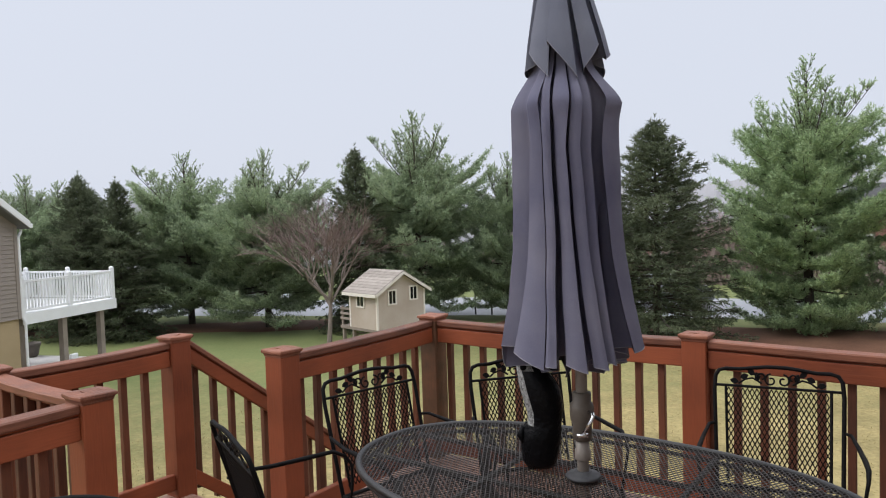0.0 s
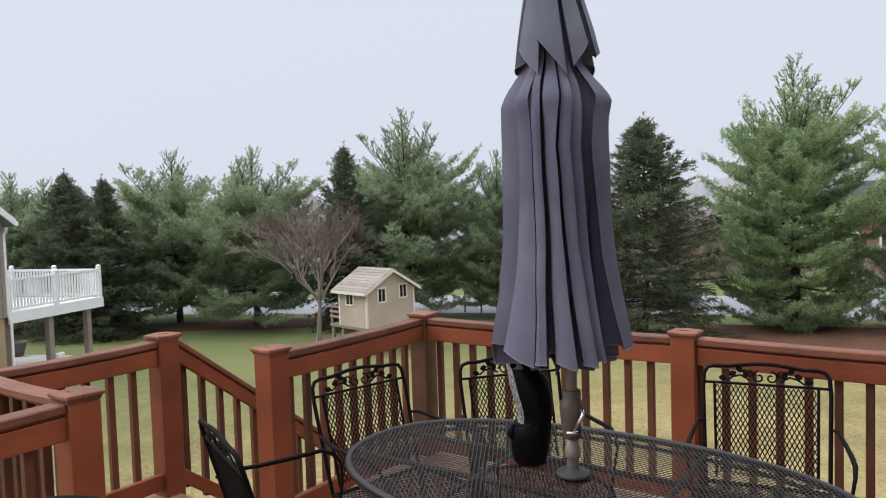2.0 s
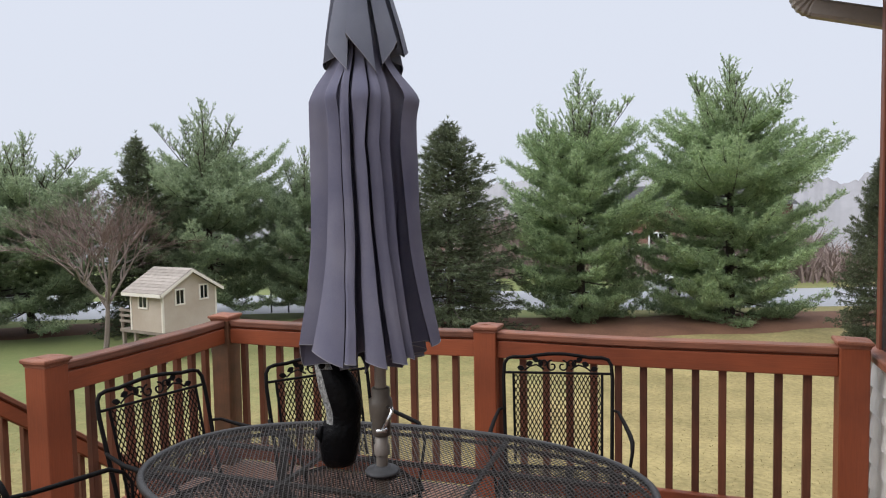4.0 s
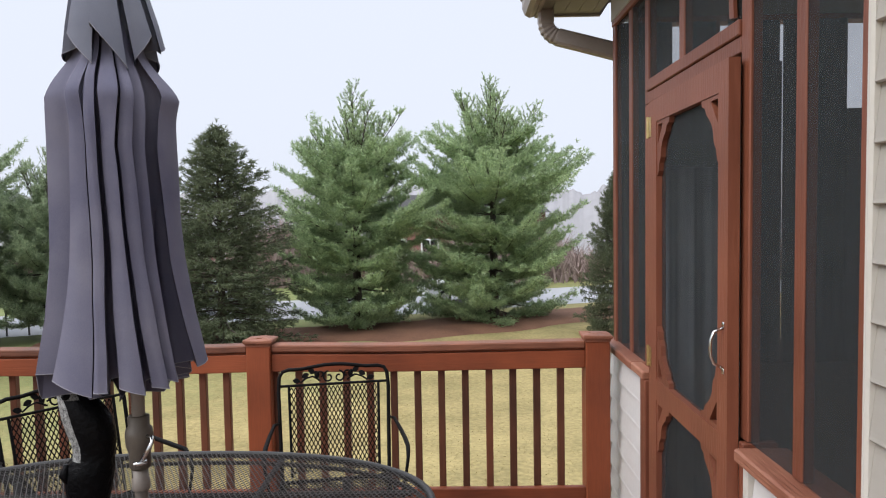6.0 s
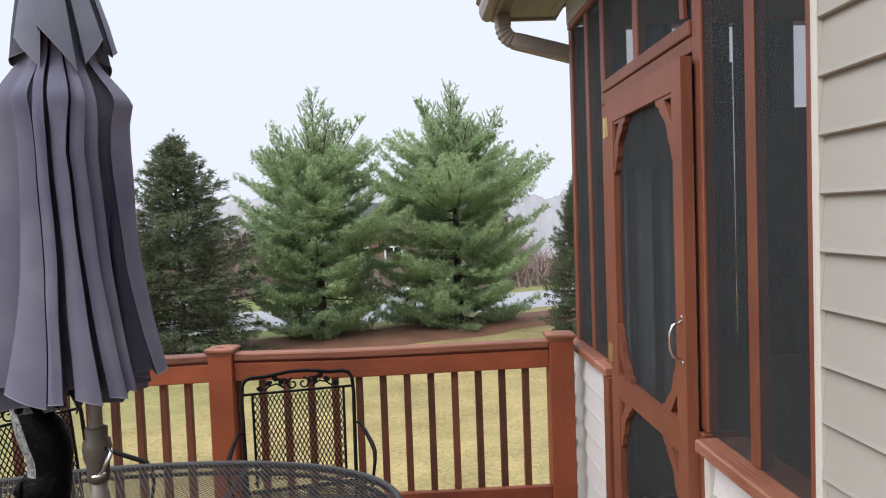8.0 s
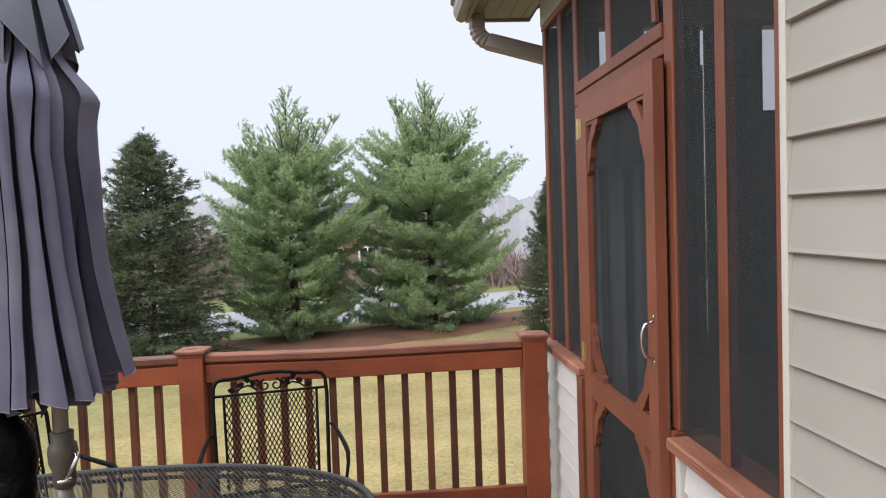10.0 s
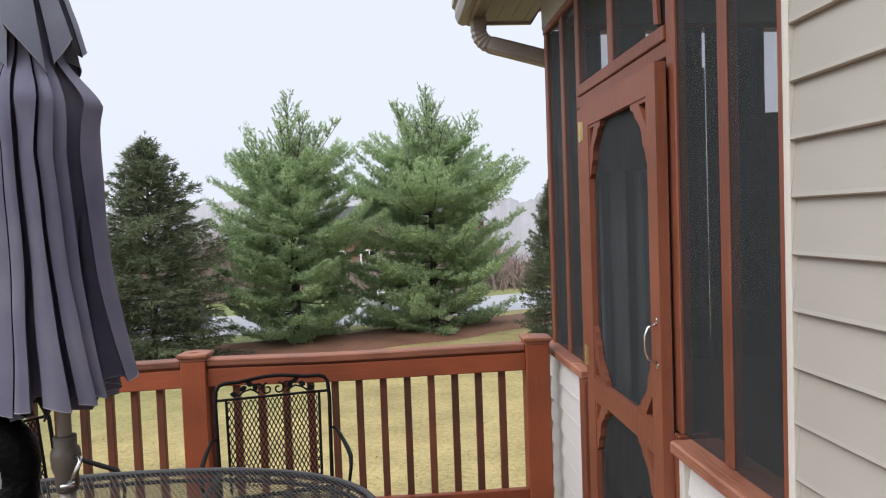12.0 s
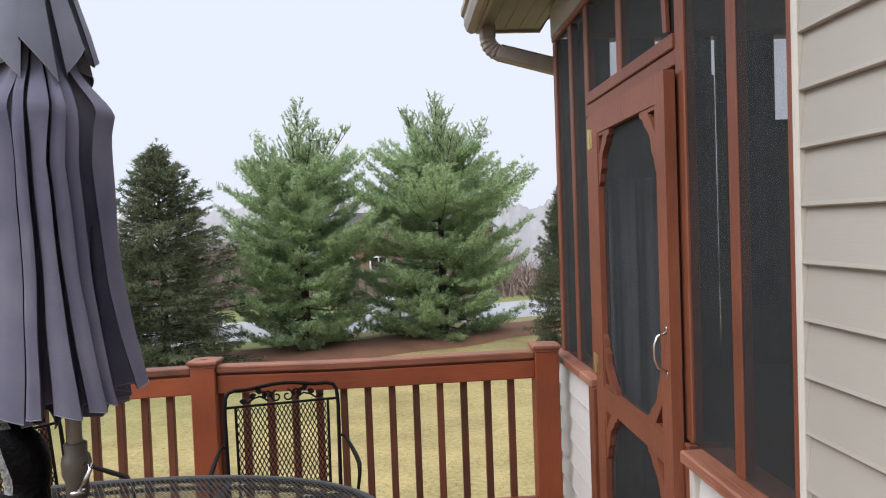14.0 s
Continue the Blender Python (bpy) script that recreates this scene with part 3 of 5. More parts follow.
stud("end_stud", 1.5085, 1.538, LZ, PT, 0.016)
stud("mullion", 1.804, 1.854, LZ, PT)
stud("door_stud", 2.121, 2.184, LZ, PT, 0.004)
stud("door_jamb", 3.050, 3.245, 0.0, 2.0595, 0.002)
stud("door_stud", 3.186, 3.245, 2.060, PT, 0.002)
stud("mullion", 3.480, 3.538, LZ, PT)
stud("corner_stud", 3.800, 3.860, 0.0, PT, 0.005)
stud("header", 2.1845, 3.1855, 2.113, 2.163, 0.014)
stud("door_stop", 2.185, 3.1855, 2.060, 2.1125, 0.006)
stud("transom_mullion", 2.718, 2.776, 2.1635, PT)
stud("top_plate", 1.519, 3.862, PT + 0.0005, 2.604, 0.010)
part("frieze_board", cuboid((WX - 0.012, 1.40, 2.6045), (WX + 0.09, 3.87, 2.768), 0.003), vinyl, porch, "beige frieze board")
# a loose batten that hangs askew over the door head
part("loose_batten", slab(bmesh.new(), [(2.218, 2.175), (2.252, 2.18), (2.285, 2.56), (2.255, 2.56)], 0.012, lambda p: (WX - 0.002 - p[2], p[0], p[1])), porch_paint, porch)
# ledges and the low siding under them
for y0, y1 in ((1.520, 2.085), (3.286, 3.93)):
    part("ledge", cuboid((WX - 0.062, y0, LZ - 0.042), (WX + 0.10, y1, LZ - 0.001), 0.006), ledge_wood, porch, "weathered red-stained ledge board")
part("ledge", cuboid((WX - 0.060, 3.085, LZ - 0.040), (WX - 0.004, 3.2855, LZ - 0.002), 0.005), ledge_wood, porch)
part("low_wall", cuboid((WX + 0.012, 1.520, -0.05), (WX + 0.09, 2.085, LZ - 0.043)), vinyl, porch)
part("low_wall", cuboid((WX - 0.010, 3.246, -0.05), (WX + 0.09, 3.84, LZ - 0.043)), vinyl, porch)
part("low_wall", cuboid((WX - 0.0105, 3.152, -0.05), (WX - 0.0025, 3.2455, LZ - 0.043)), vinyl, porch)
part("jamb_casing", cuboid((WX - 0.052, 3.072, 0.0), (WX - 0.0025, 3.151, LZ - 0.0405), 0.004), porch_paint, porch)
part("jamb_casing", cuboid((WX - 0.02, 2.118, 0.0), (WX + 0.09, 2.150, LZ - 0.0005), 0.004), porch_paint, porch)
part("channel", cuboid((WX - 0.02, 2.086, 0.0), (WX + 0.011, 2.1175, LZ - 0.043), 0.004), vinyl_trim, porch)
part("channel", cuboid((WX - 0.042, 3.842, 0.0), (WX + 0.02, 3.872, LZ - 0.043), 0.004), vinyl_trim, porch)
low_a, low_b = lap_mesh(0.56, white_siding), lap_mesh(0.688, white_siding, deep=1.5)
for k in range(7):
    z = LZ - 0.053 - LAP * (k + 1)
    share("siding_board", low_a, porch, (WX + 0.0118, 1.524, z))
    share("siding_board", low_b, porch, (WX - 0.0102, 3.1525, z))
# screens
for y0, y1, z0, z1 in ((1.545, 1.804, LZ, PT), (1.854, 2.121, LZ, PT), (3.245, 3.48, LZ, PT), (3.538, 3.80, LZ, PT), (2.184, 2.718, 2.163, PT), (2.776, 3.186, 2.163, PT)):
    part("screen", cuboid((WX + 0.006, y0, z0), (WX + 0.007, y1, z1)), screen_mat, porch, "dark insect screen")

# the porch room behind the screens
room = thing("porch_room", "dim porch interior", "room", kind="structure")
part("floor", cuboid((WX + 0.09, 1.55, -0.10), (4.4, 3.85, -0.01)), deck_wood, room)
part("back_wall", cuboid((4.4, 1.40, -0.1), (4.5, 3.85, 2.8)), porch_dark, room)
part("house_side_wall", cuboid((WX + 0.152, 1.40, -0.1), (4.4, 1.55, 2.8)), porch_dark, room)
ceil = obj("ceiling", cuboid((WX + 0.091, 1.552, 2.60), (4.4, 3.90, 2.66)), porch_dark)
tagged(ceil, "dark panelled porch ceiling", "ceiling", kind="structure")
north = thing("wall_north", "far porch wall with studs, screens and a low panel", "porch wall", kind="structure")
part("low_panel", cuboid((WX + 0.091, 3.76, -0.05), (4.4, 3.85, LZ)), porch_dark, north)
part("top_plate", cuboid((WX + 0.091, 3.76, 2.57), (4.4, 3.85, 2.60)), porch_paint, north)
for x in (1.30, 1.86, 2.60, 3.50):
    part("stud", cuboid((x, 3.765, LZ), (x + 0.05, 3.845, 2.57)), porch_paint, north)
def hanging(name, x0, x1, z0, z1, y, wave, mat, label, category, group=""):
    """A cloth hanging in soft folds across the porch."""
    bm = bmesh.new()
    n = max(6, int((x1 - x0) / 0.012))
    zs = [z0 + (z1 - z0) * k / 5 for k in range(6)]
    rows = [[bm.verts.new((x0 + (x1 - x0) * i / n, y + wave * math.sin(i * 0.62 + 0.15 * k) + 0.4 * wave * math.sin(i * 1.7), z)) for i in range(n + 1)] for k, z in enumerate(zs)]
    for a, b in zip(rows, rows[1:]):
        for i in range(n):
            bm.faces.new((a[i], a[i + 1], b[i + 1], b[i]))
    bmesh.ops.solidify(bm, geom=bm.faces[:], thickness=0.004)
    tagged(obj(name, bm, mat, smooth=True), label, category, group)


# sixth piece: an added dark sheet that dims the gap below 2.10
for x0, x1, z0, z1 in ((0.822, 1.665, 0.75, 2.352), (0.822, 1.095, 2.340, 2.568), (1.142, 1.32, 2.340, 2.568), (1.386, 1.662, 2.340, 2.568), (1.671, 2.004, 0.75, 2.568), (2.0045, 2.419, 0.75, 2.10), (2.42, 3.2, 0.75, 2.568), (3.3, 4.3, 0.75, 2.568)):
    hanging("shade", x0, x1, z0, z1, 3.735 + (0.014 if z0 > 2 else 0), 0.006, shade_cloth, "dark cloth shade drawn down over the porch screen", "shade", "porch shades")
hanging("curtain", 0.96, 1.42, 0.02, 1.80, 3.66, 0.022, curtain_mat, "blue-grey curtain hanging inside the porch", "curtain")

# ---- screen door, standing slightly ajar ----
door = thing("screen_door", "red-stained wooden screen door with cut-out corner brackets, ajar", "door", (WX - 0.008, 3.036, 0.0), 0.0)
DW, DT = 0.884, 0.036
door.matrix_basis = pose(WX - 0.008, 3.036, 0.0, 0, 0, -0.7)


def dslab(o):
    """A door piece: u runs from the hinge to the handle, v up; its face looks at the deck."""
    bm = slab(bmesh.new(), o, DT, lambda p: (-DT + p[2], -p[0], p[1]))
    return bm


def rect(u0, u1, v0, v1):
    return [(u0, v0), (u1, v0), (u1, v1), (u0, v1)]


ST, SN = 0.112, 0.082
part("stile", dslab(rect(0.0, ST, 0.02, 2.042)), porch_paint, door)
part("stile", dslab(rect(DW - SN, DW, 0.02, 2.042)), porch_paint, door)
part("top_rail", dslab(rect(ST + 0.0005, DW - SN - 0.0005, 1.948, 2.042)), porch_paint, door)
part("lock_rail", dslab(rect(ST + 0.0005, DW - SN - 0.0005, 0.780, 0.868)), porch_paint, door)
part("bottom_rail", dslab(rect(ST + 0.0005, DW - SN - 0.0005, 0.02, 0.16)), porch_paint, door)


def bracket(u_stile, v_rail, su, sv):
    """A curved corner bracket with an open triangle behind it."""
    outer = [(0.0, 0.0), (0.165, 0.0), (0.160, 0.022), (0.132, 0.030), (0.120, 0.052), (0.098, 0.066), (0.072, 0.088), (0.058, 0.112), (0.050, 0.150), (0.030, 0.172), (0.022, 0.205), (0.0, 0.225)]
    bm = bmesh.new()
    hole = [(0.014, 0.014), (0.078, 0.014), (0.014, 0.092)]
    # the plate is made as a strip between the outer curve and the triangular hole
    ring = [hole[1], hole[1], hole[1], hole[1], hole[1], (0.062, 0.034), (0.046, 0.053), (0.030, 0.073), hole[2], hole[2], hole[2], hole[2]]
    fu = lambda u: u_stile + su * u
    fv = lambda v: v_rail + sv * v
    quads = [((0.0, 0.0), (0.165, 0.0), hole[1], hole[0]), ((0.0, 0.0), hole[0], hole[2], (0.0, 0.225))]
    quads += [(outer[i], outer[i + 1], ring[i + 1], ring[i]) for i in range(1, 11)]
    for q in quads:
        pts = []
        for p in q:
            if p not in pts:
                pts.append(p)
        slab(bm, [(fu(u), fv(v)) for u, v in pts], DT - 0.008, lambda p: (-DT + 0.004 + p[2], -p[0], p[1]))
    part("bracket", bm, porch_paint, door)


for su, us in ((1, ST + 0.0005), (-1, DW - SN - 0.0005)):
    bracket(us, 1.9475, su, -1)
    bracket(us, 0.8685, su, 1)
    bracket(us, 0.7795, su, -1)
part("screen", cuboid((-0.012, -(DW - SN), 0.15), (-0.011, -ST, 1.96)), screen_mat, door, "dark insect screen")
bm = tube(bmesh.new(), [(-DT - 0.002, -(DW - 0.030), 1.085), (-DT - 0.03, -(DW - 0.030), 1.100), (-DT - 0.040, -(DW - 0.030), 1.125), (-DT - 0.042, -(DW - 0.030), 1.150), (-DT - 0.040, -(DW - 0.030), 1.175), (-DT - 0.03, -(DW - 0.030), 1.20), (-DT - 0.002, -(DW - 0.030), 1.212)], 0.0048, 10)
for v in (1.075, 1.222):
    box(bm, (-DT - 0.003, -(DW - 0.022), v - 0.009), (-DT, -(DW - 0.038), v + 0.009), 0.001)
part("pull_handle", bm, chrome, door, "bright steel pull handle", True)
for z in (1.935, 0.948):
    bm = bmesh.new()
    box(bm, (-DT - 0.003, -0.040, z - 0.042), (-DT - 0.0002, -0.002, z + 0.042), 0.001)
    tube(bm, [(-DT - 0.004, 0.002, z - 0.045), (-DT - 0.004, 0.002, z + 0.045)], 0.006, 10)
    for s in (-0.028, 0.0, 0.028):
        lathe(bm, [(0.004, 0), (0.003, 0.002)], 8, (-DT - 0.006, -0.022, z + s))
    part("hinge", bm, brass, door, "brass butt hinge")

# ---- porch eave: soffit, gutter, downspout, roof edge ----
eave = thing("porch_eave", "tan aluminium soffit and fascia of the porch roof", "eave", kind="structure")
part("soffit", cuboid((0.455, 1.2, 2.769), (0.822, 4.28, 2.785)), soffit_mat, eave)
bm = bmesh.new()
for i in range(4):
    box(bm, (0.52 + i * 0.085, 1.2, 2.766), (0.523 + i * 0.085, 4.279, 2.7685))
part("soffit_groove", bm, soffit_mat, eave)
part("fascia", cuboid((0.435, 1.2, 2.752), (0.4548, 4.30, 2.95)), spout_mat, eave)
part("end_fascia", slab(bmesh.new(), [(0.455, 2.754), (0.83, 2.754), (0.88, 2.83), (4.4, 4.2), (4.4, 4.4), (0.455, 2.95)], 0.02, lambda p: (p[0], 4.2805 + p[2], p[1])), spout_mat, eave)
part("roof", slab(bmesh.new(), [(0.40, 2.952), (4.4, 4.402), (4.4, 4.45), (0.40, 3.0)], 3.2, lambda p: (p[0], 1.15 + p[2], p[1])), far_roof, eave, "grey shingle roof")
gut = thing("gutter", "tan aluminium gutter with a ribbed elbow and downspout", "gutter", kind="structure")
prof = [(0.434, 2.90), (0.434, 2.762), (0.405, 2.757), (0.378, 2.772), (0.362, 2.812), (0.362, 2.852), (0.345, 2.868), (0.345, 2.90), (0.352, 2.90), (0.354, 2.873), (0.370, 2.856), (0.372, 2.815), (0.388, 2.784), (0.41, 2.768), (0.424, 2.773), (0.424, 2.90)]
part("channel", slab(bmesh.new(), prof, 3.1, lambda p: (p[0], 1.2 + p[2], p[1])), spout_mat, gut)
part("end_cap", slab(bmesh.new(), prof[:8], 0.01, lambda p: (p[0], 4.301 + p[2], p[1])), spout_mat, gut)


def spout(pts, wide, deep, crimp=()):
    """A rectangular pipe with rounded corners along points that lie about in an x-z plane; crimp: rings drawn in."""
    bm = bmesh.new()
    pts = [Vector(p) for p in pts]
    shape = [(-1, -0.7), (-0.7, -1), (0.7, -1), (1, -0.7), (1, 0.7), (0.7, 1), (-0.7, 1), (-1, 0.7)]
    rings = []
    for i, p in enumerate(pts):
        d = (pts[min(i + 1, len(pts) - 1)] - pts[max(i - 1, 0)]).normalized()
        across = d.cross(Vector((0, 1, 0))).normalized()
        k = 0.90 if i in crimp else 1.0
        rings.append([bm.verts.new(p + across * u * wide * k + Vector((0, 1, 0)) * v * deep * k) for u, v in shape])
    for a, b in zip(rings, rings[1:]):
        for k in range(8):
            bm.faces.new((a[k], a[(k + 1) % 8], b[(k + 1) % 8], b[k]))
    bm.faces.new(rings[0][::-1])
    bm.faces.new(rings[-1])
    bmesh.ops.recalc_face_normals(bm, faces=bm.faces)
    return bm


bend = [(0.585 - 0.095 * math.cos(a), 4.20 - 0.01 * k / 10, 2.700 - 0.095 * math.sin(a)) for k, a in ((k, radians(7.2 * k)) for k in range(11))]
part("elbow", spout([(0.490, 4.20, 2.80), (0.490, 4.20, 2.74)] + bend, 0.046, 0.036, (3, 5, 7, 9, 11)), spout_mat, gut, "ribbed elbow of the downspout")
part("downspout", spout([bend[-1], (0.70, 4.15, 2.560), (0.96, 4.08, 2.470)], 0.047, 0.037), spout_mat, gut)
part("leg", spout([(0.95, 4.07, 2.50), (0.985, 4.06, 2.43), (0.99, 4.05, 2.30), (0.99, 4.05, -2.5)], 0.044, 0.035), spout_mat, gut)


# ---- trees ----
def needles(points, dirs, length, width, count, spread, rng):
    """Tufts of flat needles: at every point, count narrow triangles that fan out round a direction."""
    n = len(points)
    p = np.repeat(points, count, 0)
    d = np.repeat(dirs, count, 0)
    v = rng.normal(size=p.shape)
    v /= np.linalg.norm(v, axis=1, keepdims=True)
    w = d * (1 - spread) + v * spread
    w /= np.linalg.norm(w, axis=1, keepdims=True)
    side = np.cross(w, rng.normal(size=p.shape))
    side /= np.linalg.norm(side, axis=1, keepdims=True) + 1e-9
    ln = (length * rng.uniform(0.7, 1.25, len(p)))[:, None]
    base = p + d * (rng.uniform(-0.5, 0.3, len(p)) * length)[:, None]
    a, b, c = base - side * width, base + side * width, base + w * ln
    verts = np.stack([a, b, c], 1).reshape(-1, 3)
    return verts, np.arange(n * count * 3).reshape(-1, 3)


def pine(h, reach, seed, mat, label, bare=0.04, leaders=9, count=5):
    """White pine: whorls of long limbs carrying soft flat pads of needles, and a ragged top of several upright leaders."""
    rng = np.random.default_rng(seed)
    t = thing("pine_tree", label, "tree", group="pine trees")
    bm = bmesh.new()
    lean = rng.normal(size=2) * 0.012 * h
    axis = lambda z: np.array([lean[0] * (z / h) ** 2, lean[1] * (z / h) ** 2, z])
    zs = np.linspace(-0.2, h * 0.97, 12)
    tube(bm, [axis(z) for z in zs], [max(0.012, 0.020 * h * (1 - z / h) ** 0.8) for z in np.clip(zs, 0, h)], 7)
    pts, dirs = [], []

    def sprig(p, d, n, size):
        """A short twig with needles along it."""
        for k in range(n):
            pts.append(p + d * size * k / n + rng.normal(size=3) * 0.02)
            dirs.append(d)

    def limb(o, a, ln, rise, f):
        dv = np.array([math.cos(a), math.sin(a), rise])
        dv /= np.linalg.norm(dv)
        sidev = np.array([-math.sin(a), math.cos(a), 0])
        sag, up = -0.12 * (1 - f) * ln, (0.12 + 0.1 * f) * ln
        at = lambda s: o + dv * ln * s + np.array([0, 0, sag * math.sin(2.8 * s) + up * s ** 3])
        steps = np.linspace(0, 1, 6)
        tube(bm, [at(s) for s in steps], [max(0.006, 0.010 * ln * (1 - s) + 0.004) for s in steps], 4)
        n = int(3 + ln * 9)
        for k in range(n):
            s = 0.18 + 0.82 * ((k + rng.uniform(0, 1)) / n) ** 0.8
            sgn = 1 if k % 2 else -1
            bl = (0.16 + 0.34 * ln * (1.02 - s)) * rng.uniform(0.7, 1.25)
            bd = dv * 0.75 + sidev * sgn * rng.uniform(0.35, 1.0) + np.array([0, 0, rng.uniform(-0.02, 0.30)])
            bd /= np.linalg.norm(bd)
            q = at(s)
            m = max(3, int(bl * 13))
            for j in range(m):
                g = q + bd * bl * (j + 1) / m + rng.normal(size=3) * np.array([0.07, 0.07, 0.045])
                td = bd * 0.6 + rng.normal(size=3) * 0.25 + np.array([0, 0, 0.50])
                sprig(g, td / np.linalg.norm(td), 2, 0.13)
        sprig(at(0.92), (dv + np.array([0, 0, 0.4])) / 1.15, 4, 0.22)

    z = bare * h
    wave = rng.uniform(0, 6.28)
    while z < h * 0.70:
        f = z / h
        prof = min(1.0, 0.86 + 0.7 * (f - bare)) * (1.0 if f < 0.48 else 1.0 - 1.5 * (f - 0.48)) * (1 + 0.12 * math.sin(f * 26 + wave))
        k = rng.integers(8, 12)
        a0 = rng.uniform(0, 6.28)
        for i in range(k):
            limb(axis(z), a0 + 6.28 * i / k + rng.normal() * 0.3, reach * prof * rng.uniform(0.55, 1.15), 0.02 + 0.42 * f + rng.normal() * 0.09, f)
        z += h * (0.043 - 0.012 * f)
    # the top: a few leaders, each with short ascending shoots like bottle brushes and sky between them
    low_count = len(pts)
    tops = [(axis(0.56 * h), axis(h))]
    for i in range(leaders):
        a = 6.28 * i / leaders + rng.uniform(0, 0.8)
        o = axis(h * rng.uniform(0.52, 0.66))
        r = reach * rng.uniform(0.25, 0.72)
        tops.append((o, o + np.array([math.cos(a) * r, math.sin(a) * r, h * (rng.uniform(0.30, 0.38) - 0.16 * r / reach)])))
    for o, e in tops:
        tube(bm, [o, o * 0.5 + e * 0.5 - np.array([0, 0, 0.05 * h * 0.3]), e], [0.035, 0.02, 0.008], 5)
        tall = e[2] - o[2]
        u = 0.0
        while u < 0.97:
            k = rng.integers(3, 6)
            a0 = rng.uniform(0, 6.28)
            for i in range(k):
                a = a0 + 6.28 * i / k + rng.normal() * 0.3
                ln = (0.42 * tall * (1 - u) ** 0.7 + 0.20) * rng.uniform(0.6, 1.25)
                dv = np.array([math.cos(a), math.sin(a), 0.85 + 0.9 * u + rng.normal() * 0.2])
                dv /= np.linalg.norm(dv)
                p = o * (1 - u) + e * u
                tube(bm, [p, p + dv * ln * 0.6, p + dv * ln + np.array([0, 0, 0.14 * ln])], [0.012, 0.008, 0.005], 3)
                n = max(3, int(ln * 9))
                for j in range(n):
                    s = 0.15 + 0.85 * (j + 1) / n
                    q = p + dv * ln * s + np.array([0, 0, 0.14 * ln * s * s])
                    sprig(q + rng.normal(size=3) * 0.012, dv, 2, 0.09)
                    if s < 0.85 and j % 2 == 0:
                        w = rng.normal(size=3)
                        w[2] = abs(w[2]) + 0.8
                        w /= np.linalg.norm(w)
                        tube(bm, [q, q + w * 0.22], [0.006, 0.004], 3)
                        sprig(q + w * 0.06, w, 4, 0.20)
            u += 0.34 / tall
        sprig(e, np.array([0, 0, 1.0]), 5, 0.20)
    part("trunk", bm, bark, t, "grey-brown trunk and limbs")
    P, D = np.array(pts), np.array(dirs)
    v, f = needles(P[:low_count], D[:low_count], 0.135, 0.0115 * (7 / count) ** 0.6, count, 0.6, rng)
    v2, f2 = needles(P[low_count:], D[low_count:], 0.088, 0.0105 * (7 / count) ** 0.6, count, 0.42, rng)
    mesh_arrays("crown", np.concatenate([v, v2]), np.concatenate([f, f2 + len(v)]), mat, t)
    return t


def spruce(h, reach, seed, mat, label="", bare=0.03):
    """Norway spruce: a dense cone of drooping sprays."""
    rng = np.random.default_rng(seed)
    t = thing("spruce_tree", label, "tree", group="spruce trees")
    bm = bmesh.new()
    zs = np.linspace(-0.2, h, 10)
    tube(bm, [(0, 0, z) for z in zs], [max(0.01, 0.02 * h * (1 - z / h)) for z in np.clip(zs, 0, h)], 7)
    pts, dirs = [], []
    z = bare * h
    ph = rng.uniform(0, 6.28)
    while z < h * 0.99:
        f = z / h
        k = rng.integers(7, 11)
        a0 = rng.uniform(0, 6.28)
        for i in range(k):
            a = a0 + 6.28 * i / k + rng.normal() * 0.2
            ln = reach * min((1 - f) ** 0.78, 0.74) * rng.uniform(0.50, 1.18) * (1 + 0.16 * math.sin(f * 31 + ph) * (1 - f)) + 0.05
            dv = np.array([math.cos(a), math.sin(a), -0.18 + 0.75 * f])
            dv /= np.linalg.norm(dv)
            sidev = np.array([-math.sin(a), math.cos(a), 0])
            o = np.array([0, 0, z])
            tube(bm, [o, o + dv * ln * 0.6, o + dv * ln + np.array([0, 0, 0.06 * ln])], [0.012 * ln + 0.004, 0.008 * ln, 0.004], 4)
            for _ in range(max(4, int(ln * 26))):
                s = rng.uniform(0.12, 1.0) ** 0.7
                off = rng.normal() * 0.20 * ln * (1.1 - 0.7 * s)
                q = o + dv * ln * s + sidev * off + np.array([0, 0, 0.06 * ln * s * s - abs(rng.normal()) * 0.10])
                pts.append(q)
                dd = dv + sidev * np.sign(off) * 0.5 + np.array([0, 0, -0.35 + 0.5 * f])
                dirs.append(dd / np.linalg.norm(dd))
        z += h * (0.034 - 0.014 * f)
    for s in np.linspace(0.93, 1.02, 6):
        pts.append(np.array([0, 0, h * s]))
        dirs.append(np.array([0, 0, 1.0]))
    part("trunk", bm, bark, t, "dark trunk and limbs")
    v, f = needles(np.array(pts), np.array(dirs), 0.16, 0.016, 6, 0.5, rng)
    mesh_arrays("crown", v, f, mat, t)
    return t


def stand(tree, x, y, turn, scale=1.0, wide=1.0):
    tree.matrix_basis = pose(x, y, float(ground_z(x, y)), 0, 0, turn) @ Matrix.Diagonal((scale * wide, scale * wide, scale, 1))
    return tree


def again(tree, x, y, turn, scale=1.0, wide=1.0, label=""):
    c = copy_thing(tree, Matrix.Identity(4))
    stand(c, x, y, turn, scale, wide)
    if label:
        tagged(c, label)
    return c


